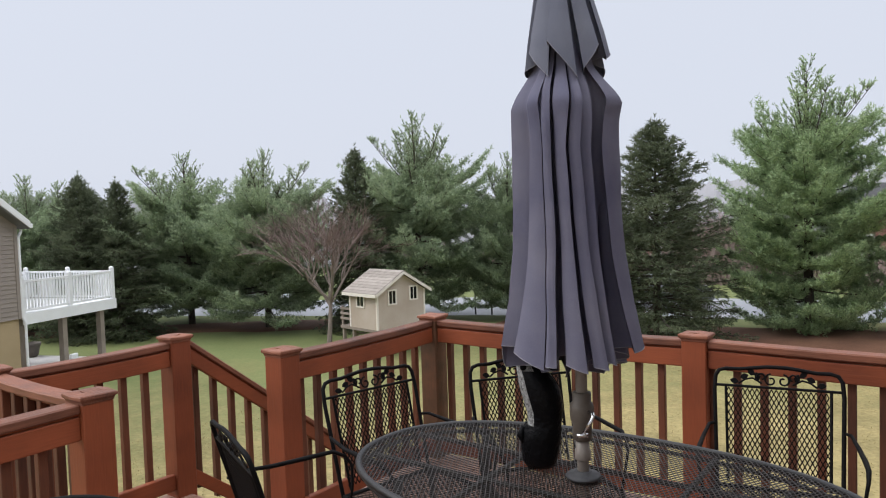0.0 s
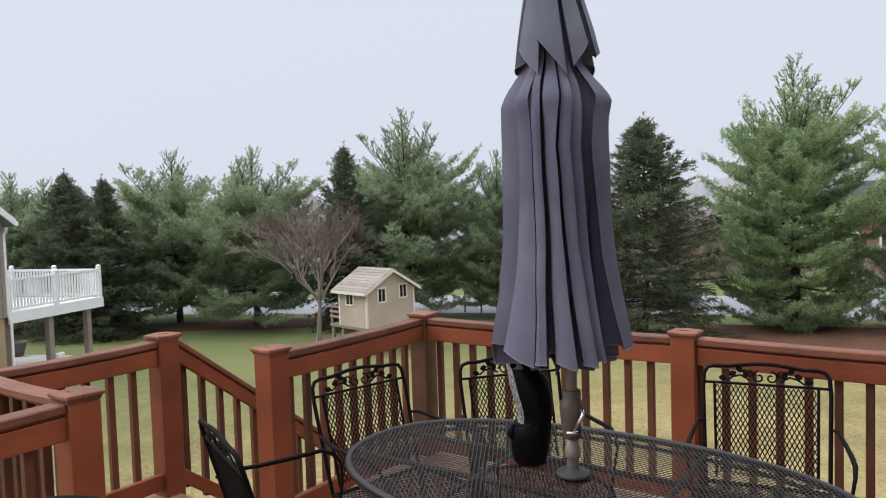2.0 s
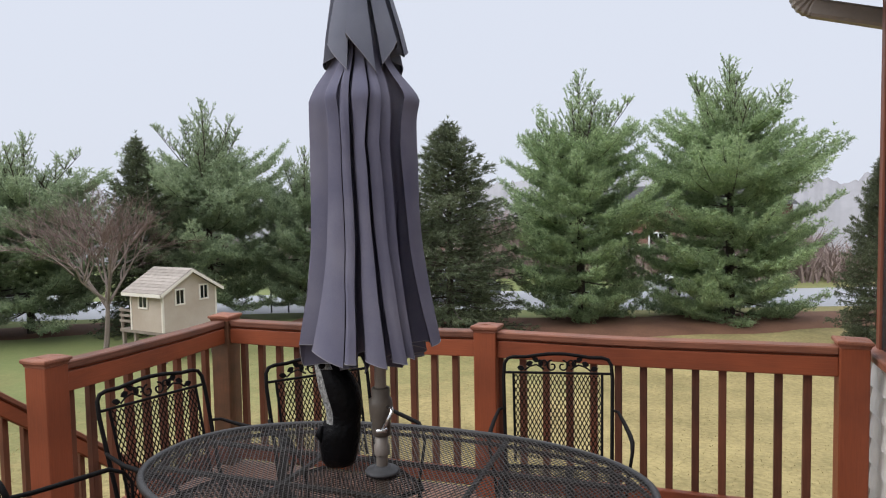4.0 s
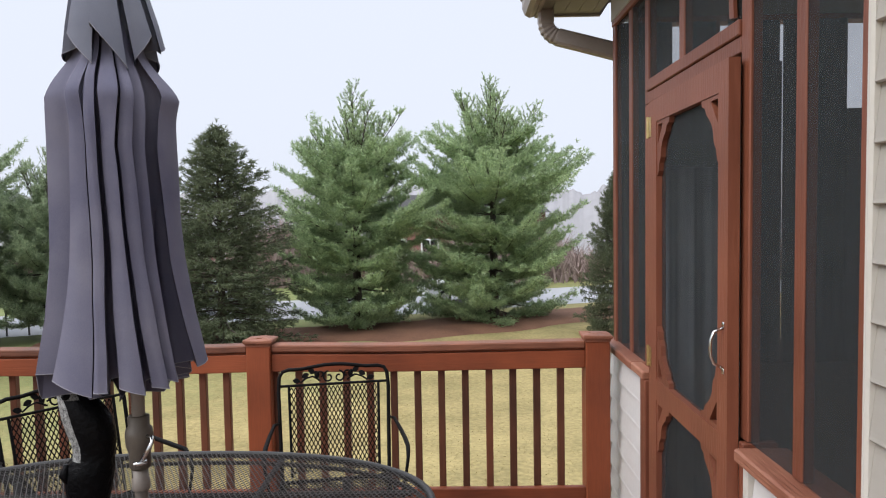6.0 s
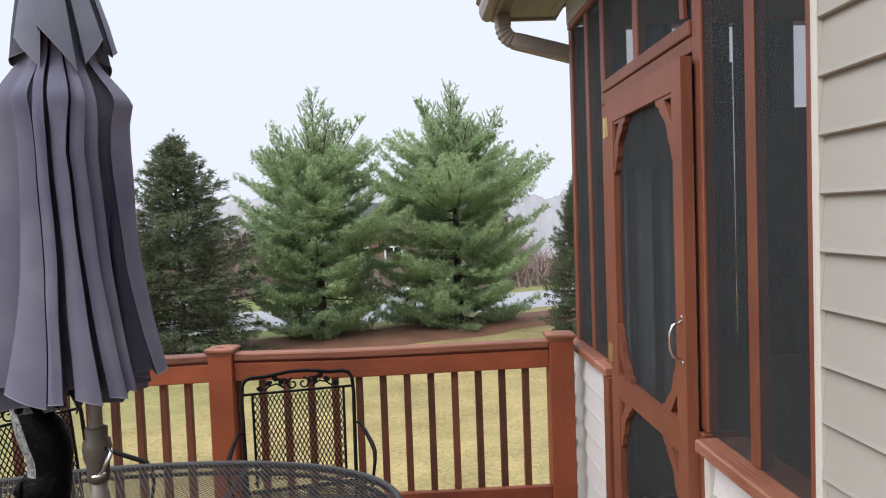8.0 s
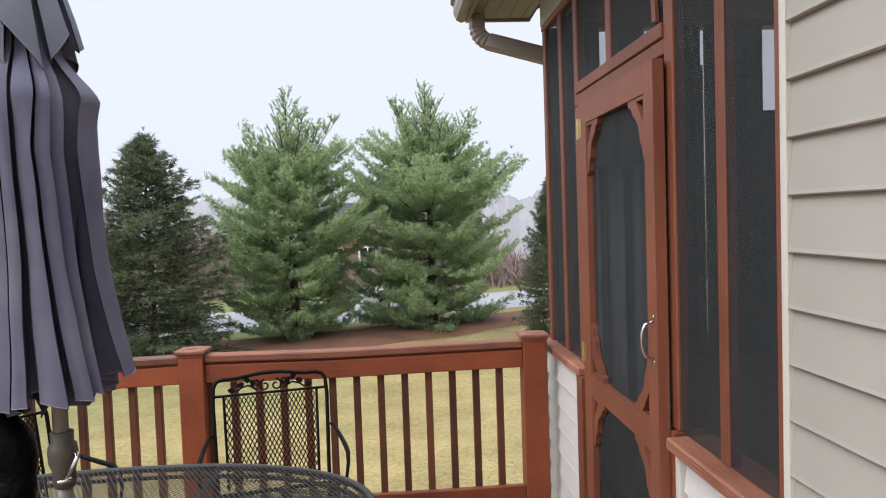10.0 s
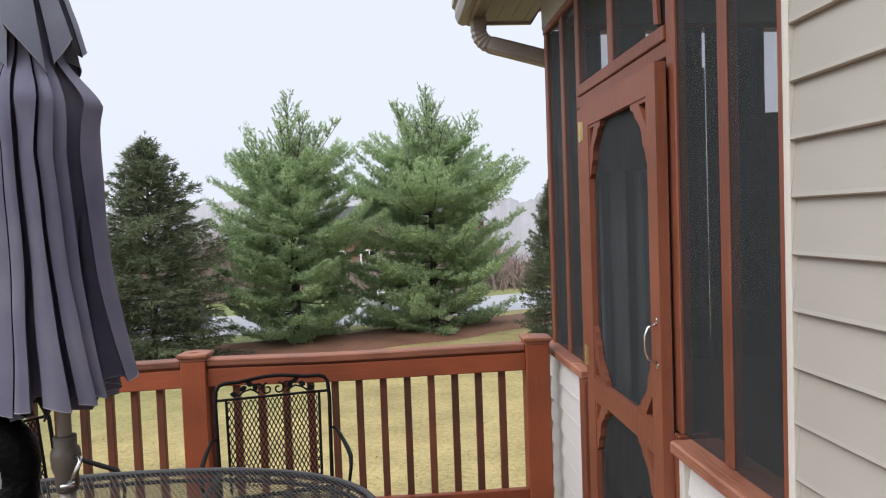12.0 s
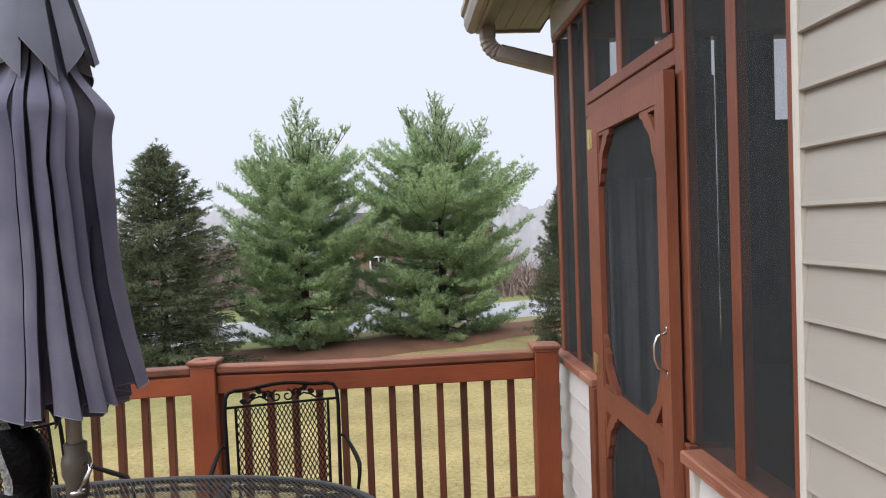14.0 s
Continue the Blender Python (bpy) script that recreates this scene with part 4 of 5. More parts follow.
GREEN = "green white pine with layered limbs and a ragged open top"
stand(pine(9.15, 3.0, 11, pine_n, GREEN), -3.64, 25.9, 20, 0.98, 1.02)
stand(pine(9.5, 3.55, 23, pine_n, GREEN, leaders=11), 1.58, 27.2, 140, 0.98, 1.03)
pine_3 = stand(pine(8.5, 3.5, 35, pine_b, "bushy blue-green white pine with a broad crown", 0.10, 9, 4), -17.9, 23.1, 60)
pine_4 = stand(pine(7.1, 3.1, 47, pine_b, "broad blue-green white pine with low sweeping limbs", 0.13, 10, 4), -22.3, 18.6, 200)
again(pine_4, -25.9, 17.5, 75, 1.0, 1.05)
again(pine_3, -14.6, 24.8, 260, 0.79, 0.8, "slender blue-green white pine behind the others")
again(pine_3, -30.5, 13.2, 30, 0.75, 1.1)
again(pine_4, -32.0, 15.2, 130, 0.88, 1.1)
again(pine_4, -10.9, 24.4, 10, 0.82, 0.68)
spruce_1 = stand(spruce(7.4, 3.3, 5, spruce_n, "dense dark green spruce with drooping sprays"), -7.72, 22.8, 0, 0.98, 1.12)
spruce_2 = stand(spruce(7.9, 2.7, 9, spruce_n, "tall dark spruce standing behind the pines"), -18.9, 20.4, 40, 0.90)
again(spruce_1, -26.9, 13.5, 100, 0.85, 0.85)
again(spruce_2, -25.5, 14.2, 200, 0.76, 1.1)
again(spruce_1, -28.8, 14.9, 310, 0.80, 0.95)
again(spruce_1, 5.45, 23.6, 220, 0.75, 0.62, "narrow dark evergreen beyond the porch corner")


def bare_tree(x, y, h, seed):
    """A leafless ornamental tree: a short trunk that forks into ascending limbs and fine reddish twigs."""
    rng = random.Random(seed)
    t = thing("bare_tree", "leafless ornamental tree with a pale trunk and reddish twigs", "tree", (x, y, float(ground_z(x, y))))
    limbs, twigs = bmesh.new(), bmesh.new()

    def grow(p, d, ln, r, level):
        bend = Vector((rng.gauss(0, 1), rng.gauss(0, 1), rng.gauss(0, 0.6))) * 0.10 * ln
        pts = [p, p + d * ln * 0.35 + bend * 0.6, p + d * ln * 0.7 + bend, p + d * ln + bend * 0.7]
        tube(limbs if level < 3 else twigs, pts, [r, r * 0.85, r * 0.72, r * 0.55], 6 if level < 2 else (4 if level < 4 else 3))
        if level >= 5:
            return
        for _ in range((6, 4, 4, 3, 3, 2)[level]):
            s = rng.uniform(0.35, 1.0) if level else rng.uniform(0.72, 1.0)
            o = pts[0].lerp(pts[3], s) + bend * 0.7 * s
            side = d.orthogonal()
            side.rotate(Matrix.Rotation(rng.uniform(0, 6.283), 3, d))
            nd = (d + side * rng.uniform(0.34, 0.68) + Vector((0, 0, 0.24))).normalized()
            grow(o, nd, ln * rng.uniform(0.62, 0.88), max(r * 0.55, 0.0045), level + 1)

    grow(Vector((0, 0, -0.1)), Vector((0.03, 0, 1)), h * 0.24, 0.056, 0)
    tall = h / max(v.co.z for v in twigs.verts)
    for bm in (limbs, twigs):
        for v in bm.verts:
            v.co = Vector((v.co.x * tall * 1.05, v.co.y * tall * 1.05, v.co.z * tall))
    part("trunk", limbs, pale_bark, t, "pale smooth trunk and limbs")
    part("twig_crown", twigs, twig, t, "fine reddish twigs")


again(spruce_1, 12.6, 22.6, 70, 0.8, 0.9, "dark evergreen behind the porch")
bare_tree(-17.6, 17.3, 5.5, 4)


# ---- patio table ----
TX, TY, TZ = -1.02, 2.04, 0.72
TA, TB, TE = 0.862, 0.492, 2.25


def oval(a, b, n=72, e=TE):
    out = []
    for k in range(n):
        t = 2 * math.pi * k / n
        c, s = math.cos(t), math.sin(t)
        out.append((math.copysign(abs(c) ** (2 / e), c) * a, math.copysign(abs(s) ** (2 / e), s) * b))
    return out


table = thing("patio_table", "oval black wrought-iron table with an expanded metal mesh top, wet", "table", (TX, TY, 0))
bm = tube(bmesh.new(), [(x, y, TZ - 0.012) for x, y in oval(TA, TB)], 0.013, 10, True)
part("rim", bm, table_iron, table, smooth=True)
bm = tube(bmesh.new(), [(x, y, TZ - 0.040) for x, y in oval(TA - 0.012, TB - 0.012)], 0.008, 8, True)
part("apron", bm, table_iron, table)
inside = lambda x, y: (abs(x) / (TA - 0.004)) ** TE + (abs(y) / (TB - 0.004)) ** TE < 1 and x * x + y * y > 0.0018
mt = diamond_mesh("mesh_top", inside, (-TA, -TB), (TA, TB), (0.0170, 0.031), 0.0027, 0.0022, mesh_iron, table, lambda p: (p[0], p[1], TZ - 0.008 + p[2]))
tagged(mt, "expanded metal mesh of small diamonds", kind="stuff")
bm = tube(bmesh.new(), [(0.045 * math.cos(a), 0.045 * math.sin(a), TZ - 0.006) for a in (k * math.pi / 12 for k in range(24))], 0.007, 8, True)
part("umbrella_ring", bm, table_iron, table)
bm = bmesh.new()
for s in (-1, 1):
    tube(bm, [(s * 0.30, -TB + 0.02, TZ - 0.022), (s * 0.30, TB - 0.02, TZ - 0.022)], 0.010, 6)
    tube(bm, [(-TA * 0.92, s * 0.14, TZ - 0.022), (TA * 0.92, s * 0.14, TZ - 0.022)], 0.010, 6)
part("cross_brace", bm, table_iron, table)
for sx in (-1, 1):
    for sy in (-1, 1):
        pts = [(sx * 0.56, sy * 0.28, TZ - 0.03), (sx * 0.57, sy * 0.29, 0.55), (sx * 0.54, sy * 0.27, 0.36), (sx * 0.56, sy * 0.29, 0.18), (sx * 0.63, sy * 0.34, 0.04), (sx * 0.655, sy * 0.355, 0.0)]
        part("leg", tube(bmesh.new(), pts, 0.014, 8), table_iron, table, smooth=True)
for s in (-1, 1):
    part("stretcher", tube(bmesh.new(), [(s * 0.55, -0.275, 0.33), (s * 0.40, 0, 0.36), (s * 0.55, 0.275, 0.33)], 0.009, 8), table_iron, table)

# ---- closed umbrella ----
umb = thing("patio_umbrella", "closed grey-violet patio umbrella with drooping pleats, standing through the table", "umbrella", (TX - 0.005, TY - 0.005, 0))


def pleated(pleats, levels, lean, seed, knees):
    """Cloth gathered round a pole: flat panels with deep narrow slots between them.
    pleats: (angle of a panel's edge at the hem, halfway and at the top; reach; width of the slot after it
    at the hem and higher up; its depth; how far in the next panel starts; height of the hem at the edge, and at the start of the next panel).
    levels: (z, radius, how far the slots are filled). knees: the three heights of the angles."""
    bm = bmesh.new()
    z0, z1 = levels[0][0], levels[-1][0]
    za, ra, fa = ([lv[i] for lv in levels] for i in range(3))
    n, rows, creases = len(pleats), [], set()
    for step in range(61):
        z = z0 + (z1 - z0) * step / 60
        R, fill = float(np.interp(z, za, ra)), float(np.interp(z, za, fa))
        near_hem = max(0.0, 1 - (z - z0) / 0.30) ** 1.3
        row = []

        def edge(i):
            p = pleats[i % n]
            puff = 1 + 0.07 * math.sin(2.3 * (i % n)) * math.exp(-((z - knees[2]) / 0.045) ** 2)
            return float(np.interp(z, knees, p[:3])) + (360 if i >= n else 0), R * p[3] * puff

        def point(a, r, hem, k, sharp=False):
            if sharp and step == 0:
                creases.add(len(row))
            r *= 1 + 0.022 * noise.noise(Vector((k * 2.1, z * 4.0, seed)))
            a += 1.4 * noise.noise(Vector((k * 1.3, z * 5.0, seed + 7)))
            t = radians(FRONT + a)
            off = lean * (z - z0)
            row.append(bm.verts.new((r * math.cos(t) + RIGHT.x * off, r * math.sin(t) + RIGHT.y * off, z + (hem - z0) * near_hem)))

        for i in range(n):
            a, r = edge(i)
            b, q = edge(i + 1)
            slot, slot_up, depth, start, hem, hem_next = pleats[i][4:]
            w = min(float(np.interp(z, knees[:2], (slot, slot_up))), 0.75 * (b - a))
            mid = a + w / 2
            hv = (hem + hem_next) / 2
            point(a, r, hem, i, True)
            if -60 < mid < 70:      # the front slots run straight back, with a flat floor
                side_a, side_b = r * math.sin(radians(a)), start * q * math.sin(radians(a + w))
                fore_a, fore_b = r * math.cos(radians(a)), start * q * math.cos(radians(a + w))
                floor = min(fore_a, fore_b) - depth * R * (1 - fill)
                hollow = ((side_a, 0.6 * fore_a + 0.4 * floor), (side_a, floor), (0.5 * (side_a + side_b), floor - 0.02 * R), (side_b, floor), (side_b, 0.6 * fore_b + 0.4 * floor))
                for c, (x, y) in enumerate(hollow):
                    point(math.degrees(math.atan2(x, y)), math.hypot(x, y), hem + (hem_next - hem) * c / 4, i + 0.1)
            else:
                rv = r * (1 - depth * (1 - fill))
                for u in (0.35, 0.75):
                    point(a + (mid - a) * u, r + (rv - r) * u, hem + (hv - hem) * u, i + 0.05)
                point(mid, rv, hv, i + 0.1)
                for u in (0.35, 0.75):
                    point(mid + w / 2 * u, rv + ((start - 0.01) * q - rv) * u, hv + (hem_next - hv) * u, i + 0.15)
            point(a + w, start * q, hem_next, i + 0.2, True)
            for u in (0.18, 0.4, 0.62, 0.84):
                hem_b = pleats[(i + 1) % n][8]
                point(a + w + (b - a - w) * u, q * (start + (1 - start) * u + 0.018 * math.sin(math.pi * u)), hem_next + (hem_b - hem_next) * u, i + 0.2 + 0.8 * u)
        rows.append(row)
    m = len(rows[0])
    for a, b in zip(rows, rows[1:]):
        for k in range(m):
            bm.faces.new((a[k], a[(k + 1) % m], b[(k + 1) % m], b[k]))
        for k in creases:
            bm.edges.get((a[k], b[k])).smooth = False
    pleated.hem = [v.co.copy() for v in rows[0]]
    return bm


FRONT = -65.4                                     # the side of the umbrella that looks at the deck door
RIGHT = Vector((math.cos(radians(24.6)), math.sin(radians(24.6)), 0))
MAIN = [(-76, -87, -84, 1.00, 20, 46, 0.45, 1.00, 1.164, 1.156), (-21, -24, -27, 0.93, 2.5, 2.5, 0.20, 1.00, 1.116, 1.130), (-9, -13, -14, 0.98, 7, 3.5, 0.70, 0.90, 1.128, 1.134),
        (14, 2, 7, 1.00, 6, 3, 0.60, 0.92, 1.112, 1.126), (31, 17, 21, 1.00, 7, 4, 0.55, 0.90, 1.118, 1.134), (43, 32, 36, 0.92, 16, 10, 0.60, 0.96, 1.124, 1.155),
        (79, 73, 76, 1.055, 9, 9, 0.5, 0.95, 1.164, 1.13)]
MAIN += [(a, a, a, 0.92 if k % 2 else 0.84, 7, 7, 0.6, 0.93, 1.140 - 0.135 * math.sin(math.pi * (k + 0.5) / 9) ** 0.8 + 0.012 * (k % 2), 1.09) for k, a in enumerate(range(102, 272, 21))]
VENT = [(-76, -70, -66, 1.00, 14, 12, 0.35, 1.0, 2.040, 2.092), (-24, -20, -16, 0.97, 2.5, 2, 0.30, 1.0, 2.004, 2.108),
        (14, 9, 6, 1.07, 12, 8, 0.60, 0.94, 1.994, 2.022), (50, 44, 40, 1.00, 16, 13, 0.50, 1.0, 2.098, 2.060), (83, 76, 70, 1.04, 9, 8, 0.50, 0.95, 2.080, 2.04)]
VENT += [(a, a, a, 0.95, 8, 8, 0.5, 0.95, 2.02 + 0.04 * (k % 2), 2.03) for k, a in enumerate(range(112, 270, 28))]
cv = part("canopy", pleated(MAIN, [(1.095, 0.224, 0.0), (1.18, 0.212, 0.0), (1.30, 0.195, 0.02), (1.46, 0.176, 0.05), (1.60, 0.169, 0.08), (1.80, 0.168, 0.20), (1.925, 0.167, 0.45), (1.965, 0.148, 0.50), (2.04, 0.096, 0.5), (2.15, 0.066, 0.6)],
                            -0.006, 8, (1.10, 1.78, 1.93)), fabric, umb, "faded grey-violet canvas canopy", True)
cv.location = (RIGHT.x * -0.033, RIGHT.y * -0.033, 0)
part("hem", tube(bmesh.new(), pleated.hem, 0.0014, 5, True), hem_mat, cv, "pale stitched hem")
vt = part("vent_tier", pleated(VENT, [(2.000, 0.132, 0.0), (2.10, 0.119, 0.04), (2.28, 0.088, 0.12), (2.42, 0.056, 0.4), (2.52, 0.022, 0.8)],
                               -0.03, 21, (2.00, 2.25, 2.50)), fabric_top, umb, "short grey upper tier of the canopy", True)
vt.location = (RIGHT.x * -0.026, RIGHT.y * -0.026, 0)
part("hem", tube(bmesh.new(), pleated.hem, 0.0014, 5, True), hem_mat, vt, "pale stitched hem")
part("pole", tube(bmesh.new(), [(0, 0, 0.0), (0, 0, 1.2), (-0.035, 0, 2.50)], 0.019, 14), taupe, umb, "taupe metal pole", True)
part("finial", lathe(bmesh.new(), [(0.012, 2.50), (0.024, 2.53), (0.026, 2.55), (0.014, 2.58), (0.004, 2.60)], 14, (-0.035, 0, 0)), taupe_d, umb)
part("crank_housing", lathe(bmesh.new(), [(0.026, 0.845), (0.030, 0.850), (0.031, 0.895), (0.038, 0.915), (0.040, 0.945), (0.037, 0.965), (0.030, 0.972), (0.031, 1.000), (0.028, 1.004)], 20), taupe_d, umb, "brown plastic crank housing", True)
part("collar", lathe(bmesh.new(), [(0.024, 0.780), (0.026, 0.784), (0.026, 0.812), (0.022, 0.816), (0.022, 0.845)], 18), taupe, umb, "", True)
part("table_ring", lathe(bmesh.new(), [(0.056, 0.722), (0.058, 0.726), (0.052, 0.733), (0.030, 0.738), (0.027, 0.744), (0.022, 0.745)], 24), grey_plastic, umb, "grey plastic table ring", True)
bm = tube(bmesh.new(), [(0.031, -0.019, 0.946), (0.052, -0.031, 0.946), (0.056, -0.040, 0.938), (0.031, -0.058, 0.884)], 0.0062, 8)
tube(bm, [(0.044, -0.052, 0.881), (0.012, -0.069, 0.879)], 0.0075, 8)
part("crank", bm, chrome, umb, "bright steel crank handle", True)

# ---- bird decoy on the table ----
bm = bmesh.new()
spine = [(0.000, 0.000, 0.050), (0.000, 0.016, 0.060), (0.002, 0.060, 0.066), (0.006, 0.100, 0.069), (0.011, 0.128, 0.067), (0.019, 0.146, 0.058), (0.022, 0.168, 0.059), (0.022, 0.195, 0.063),
         (0.016, 0.230, 0.068), (0.007, 0.265, 0.069), (-0.004, 0.295, 0.064), (-0.016, 0.322, 0.056), (-0.024, 0.334, 0.050), (-0.030, 0.350, 0.046), (-0.035, 0.362, 0.036), (-0.037, 0.369, 0.016)]
rings = []
for cx, z, r in spine:
    ring = []
    for k in range(28):
        a = 2 * math.pi * k / 28
        rr = r * (1 + 0.05 * noise.noise(Vector((math.cos(a) * 3, math.sin(a) * 3, z * 40))) + (0.022 * math.sin(z * 260 + 3 * (k % 2)) if 0.12 < z < 0.33 else 0.0))
        ring.append(bm.verts.new((cx + rr * math.cos(a), rr * math.sin(a) * 0.86, z)))
    rings.append(ring)
for i, (a, b) in enumerate(zip(rings, rings[1:])):
    for k in range(28):
        f = bm.faces.new((a[k], a[(k + 1) % 28], b[(k + 1) % 28], b[k]))
        f.material_index = 1 if (13 <= k <= 18 and 5 <= i <= 11) or (i in (12, 13) and 10 <= k <= 22) else 0
bm.faces.new(rings[0][::-1])
bm.faces.new(rings[-1])
for s in (-1, 1):
    tube(bm, [(-0.070, s * 0.006, 0.352), (-0.052, s * 0.026, 0.362), (-0.026, s * 0.038, 0.364)], [0.004, 0.007, 0.003], 6)
    eye = Vector((-0.040, s * 0.040, 0.347))
    out = Vector((-0.30, s * 0.95, 0.10))
    tube(bm, [eye - out * 0.01, eye + out * 0.004], [0.013, 0.011], 12)
    tube(bm, [eye, eye + out * 0.008], [0.005, 0.004], 8)
tube(bm, [(-0.066, 0, 0.348), (-0.084, 0, 0.345), (-0.096, 0, 0.334)], [0.014, 0.009, 0.002], 8)
for s in (-1, 1):
    tube(bm, [(-0.045, s * 0.026, 0.080), (-0.058, s * 0.030, 0.108), (-0.050, s * 0.026, 0.138)], [0.010, 0.014, 0.007], 8)
owl = obj("bird_decoy", bm, [owl_dark, owl_grey], smooth=True)
owl.matrix_basis = pose(-1.205, 2.075, TZ - 0.003, 0, 0, 12)
tagged(owl, "black and mottled grey plastic owl decoy on the table", "decoy")


# ---- wrought-iron chairs ----
def spiral(c, r0, turns, start, sgn, n=16):
    return [(c[0] + r0 * (1 - 0.75 * i / n) * math.cos(start + sgn * turns * 6.283 * i / n), c[1] + r0 * (1 - 0.75 * i / n) * math.sin(start + sgn * turns * 6.283 * i / n)) for i in range(n + 1)]


def chair():
    """Origin on the floor under the seat; it faces +y; the back leans to -y."""
    c = thing("patio_chair", "black wrought-iron armchair with a mesh back and leaf scrolls", "chair", group="chairs round the table")
    back = lambda p: (p[0], -0.215 - (p[1] - 0.42) * 0.27 - p[2], p[1])   # leaning plane: across, up
    hw, top = 0.245, 0.895
    out = [(-hw + 0.02, 0.30), (-hw + 0.012, 0.45), (-hw, 0.80), (-hw + 0.004, top - 0.035), (-hw + 0.018, top - 0.012), (-hw + 0.045, top - 0.004), (-hw + 0.10, top - 0.004), (-0.09, top + 0.004), (-0.04, top + 0.010)]
    frame_pts = out + [(0, top + 0.011)] + [(-u, v) for u, v in out[::-1]]
    part("back_frame", tube(bmesh.new(), [back((u, v, 0)) for u, v in frame_pts], 0.0085, 8), iron, c, smooth=True)
    part("crossbar", tube(bmesh.new(), [back((-hw + 0.002, 0.822, 0)), back((hw - 0.002, 0.822, 0))], 0.006, 6), iron, c)
    for s in (-1, 1):
        part("side_bar", tube(bmesh.new(), [back((s * 0.200, 0.822, 0)), back((s * 0.190, 0.44, 0))], 0.006, 6), iron, c)
    m = diamond_mesh("mesh_back", lambda u, v: abs(u) < 0.198 and 0.44 < v < 0.824, (-0.2, 0.44), (0.2, 0.824), (0.0185, 0.034), 0.0042, 0.002, iron, c, back)
    tagged(m, "expanded metal mesh", kind="stuff")
    for s in (-1, 1):
        bm = bmesh.new()
        for pts in (spiral((s * 0.024, 0.852), 0.026, 1.1, math.pi / 2 if s > 0 else math.pi / 2, -s), spiral((s * 0.058, 0.862), 0.024, 1.0, -math.pi / 2, s)):
            tube(bm, [back((u, v, 0)) for u, v in pts], 0.004, 6)
        tube(bm, [back((u, v, 0)) for u, v in ((s * 0.065, 0.842), (s * 0.095, 0.858), (s * 0.125, 0.850), (s * 0.150, 0.832))], 0.004, 6)
        part("scroll", bm, iron, c)
        for u, v, a in ((0.085, 0.872, 0.5), (0.112, 0.868, -0.4), (0.150, 0.838, 0.2), (0.070, 0.850, 1.2)):
            o = [(0.0, -0.003), (0.012, -0.012), (0.026, -0.008), (0.034, 0.0), (0.026, 0.009), (0.012, 0.012), (0.0, 0.003)]
            co, si = math.cos(a), math.sin(a)
            part("leaf", slab(bmesh.new(), [(s * (u + x * co - y * si), v + x * si + y * co) for x, y in o], 0.004, back), iron, c)
    # seat
    ring = [(0.235, -0.21), (0.245, 0.0), (0.245, 0.20), (0.225, 0.245), (0.18, 0.255), (-0.18, 0.255), (-0.225, 0.245), (-0.245, 0.20), (-0.245, 0.0), (-0.235, -0.21)]
    part("seat_frame", tube(bmesh.new(), [(x, y, 0.425) for x, y in ring], 0.009, 8, True), iron, c, smooth=True)
    m = diamond_mesh("mesh_seat", lambda x, y: abs(x) < 0.236 and -0.21 < y < 0.25, (-0.24, -0.21), (0.24, 0.25), (0.0185, 0.034), 0.0042, 0.002, iron, c, lambda p: (p[0], p[1], 0.424 + p[2]))
    tagged(m, "expanded metal mesh", kind="stuff")
    for s in (-1, 1):
        arm = [(s * 0.240, -0.292, 0.665), (s * 0.262, -0.24, 0.672), (s * 0.275, -0.12, 0.660), (s * 0.280, 0.02, 0.660), (s * 0.278, 0.13, 0.664), (s * 0.272, 0.18, 0.640), (s * 0.262, 0.205, 0.60), (s * 0.250, 0.20, 0.52), (s * 0.245, 0.18, 0.425)]
        part("armrest", tube(bmesh.new(), arm, [0.006, 0.007, 0.009, 0.010, 0.009, 0.007, 0.006, 0.006, 0.006], 8), iron, c, smooth=True)
        part("leg", tube(bmesh.new(), [(s * 0.235, 0.20, 0.425), (s * 0.240, 0.215, 0.25), (s * 0.255, 0.235, 0.02), (s * 0.258, 0.24, 0.0)], 0.010, 8), iron, c, smooth=True)
        part("leg", tube(bmesh.new(), [(s * 0.230, -0.19, 0.43), (s * 0.236, -0.205, 0.25), (s * 0.250, -0.26, 0.02), (s * 0.252, -0.268, 0.0)], 0.010, 8), iron, c, smooth=True)
    return c


BACK = 0.343    # the top of the back lies this far behind the chair's origin


def seat_at(c, bx, by, facing):
    """Puts a chair so that the middle of its back's top is over (bx, by); facing in degrees, 0 along +y, anticlockwise."""
    a = radians(facing)
    c.matrix_basis = pose(bx - math.sin(a) * BACK, by + math.cos(a) * BACK, 0, 0, 0, facing)
    return c


chair_1 = seat_at(chair(), -0.635, 3.135, 190.6)
seat_at(copy_thing(chair_1, Matrix.Identity(4)), -1.70, 2.81, 230)
seat_at(copy_thing(chair_1, Matrix.Identity(4)), -2.18, 2.285, 256)
seat_at(copy_thing(chair_1, Matrix.Identity(4)), -1.975, 1.365, 337)
seat_at(copy_thing(chair_1, Matrix.Identity(4)), -1.83, 0.825, 211)


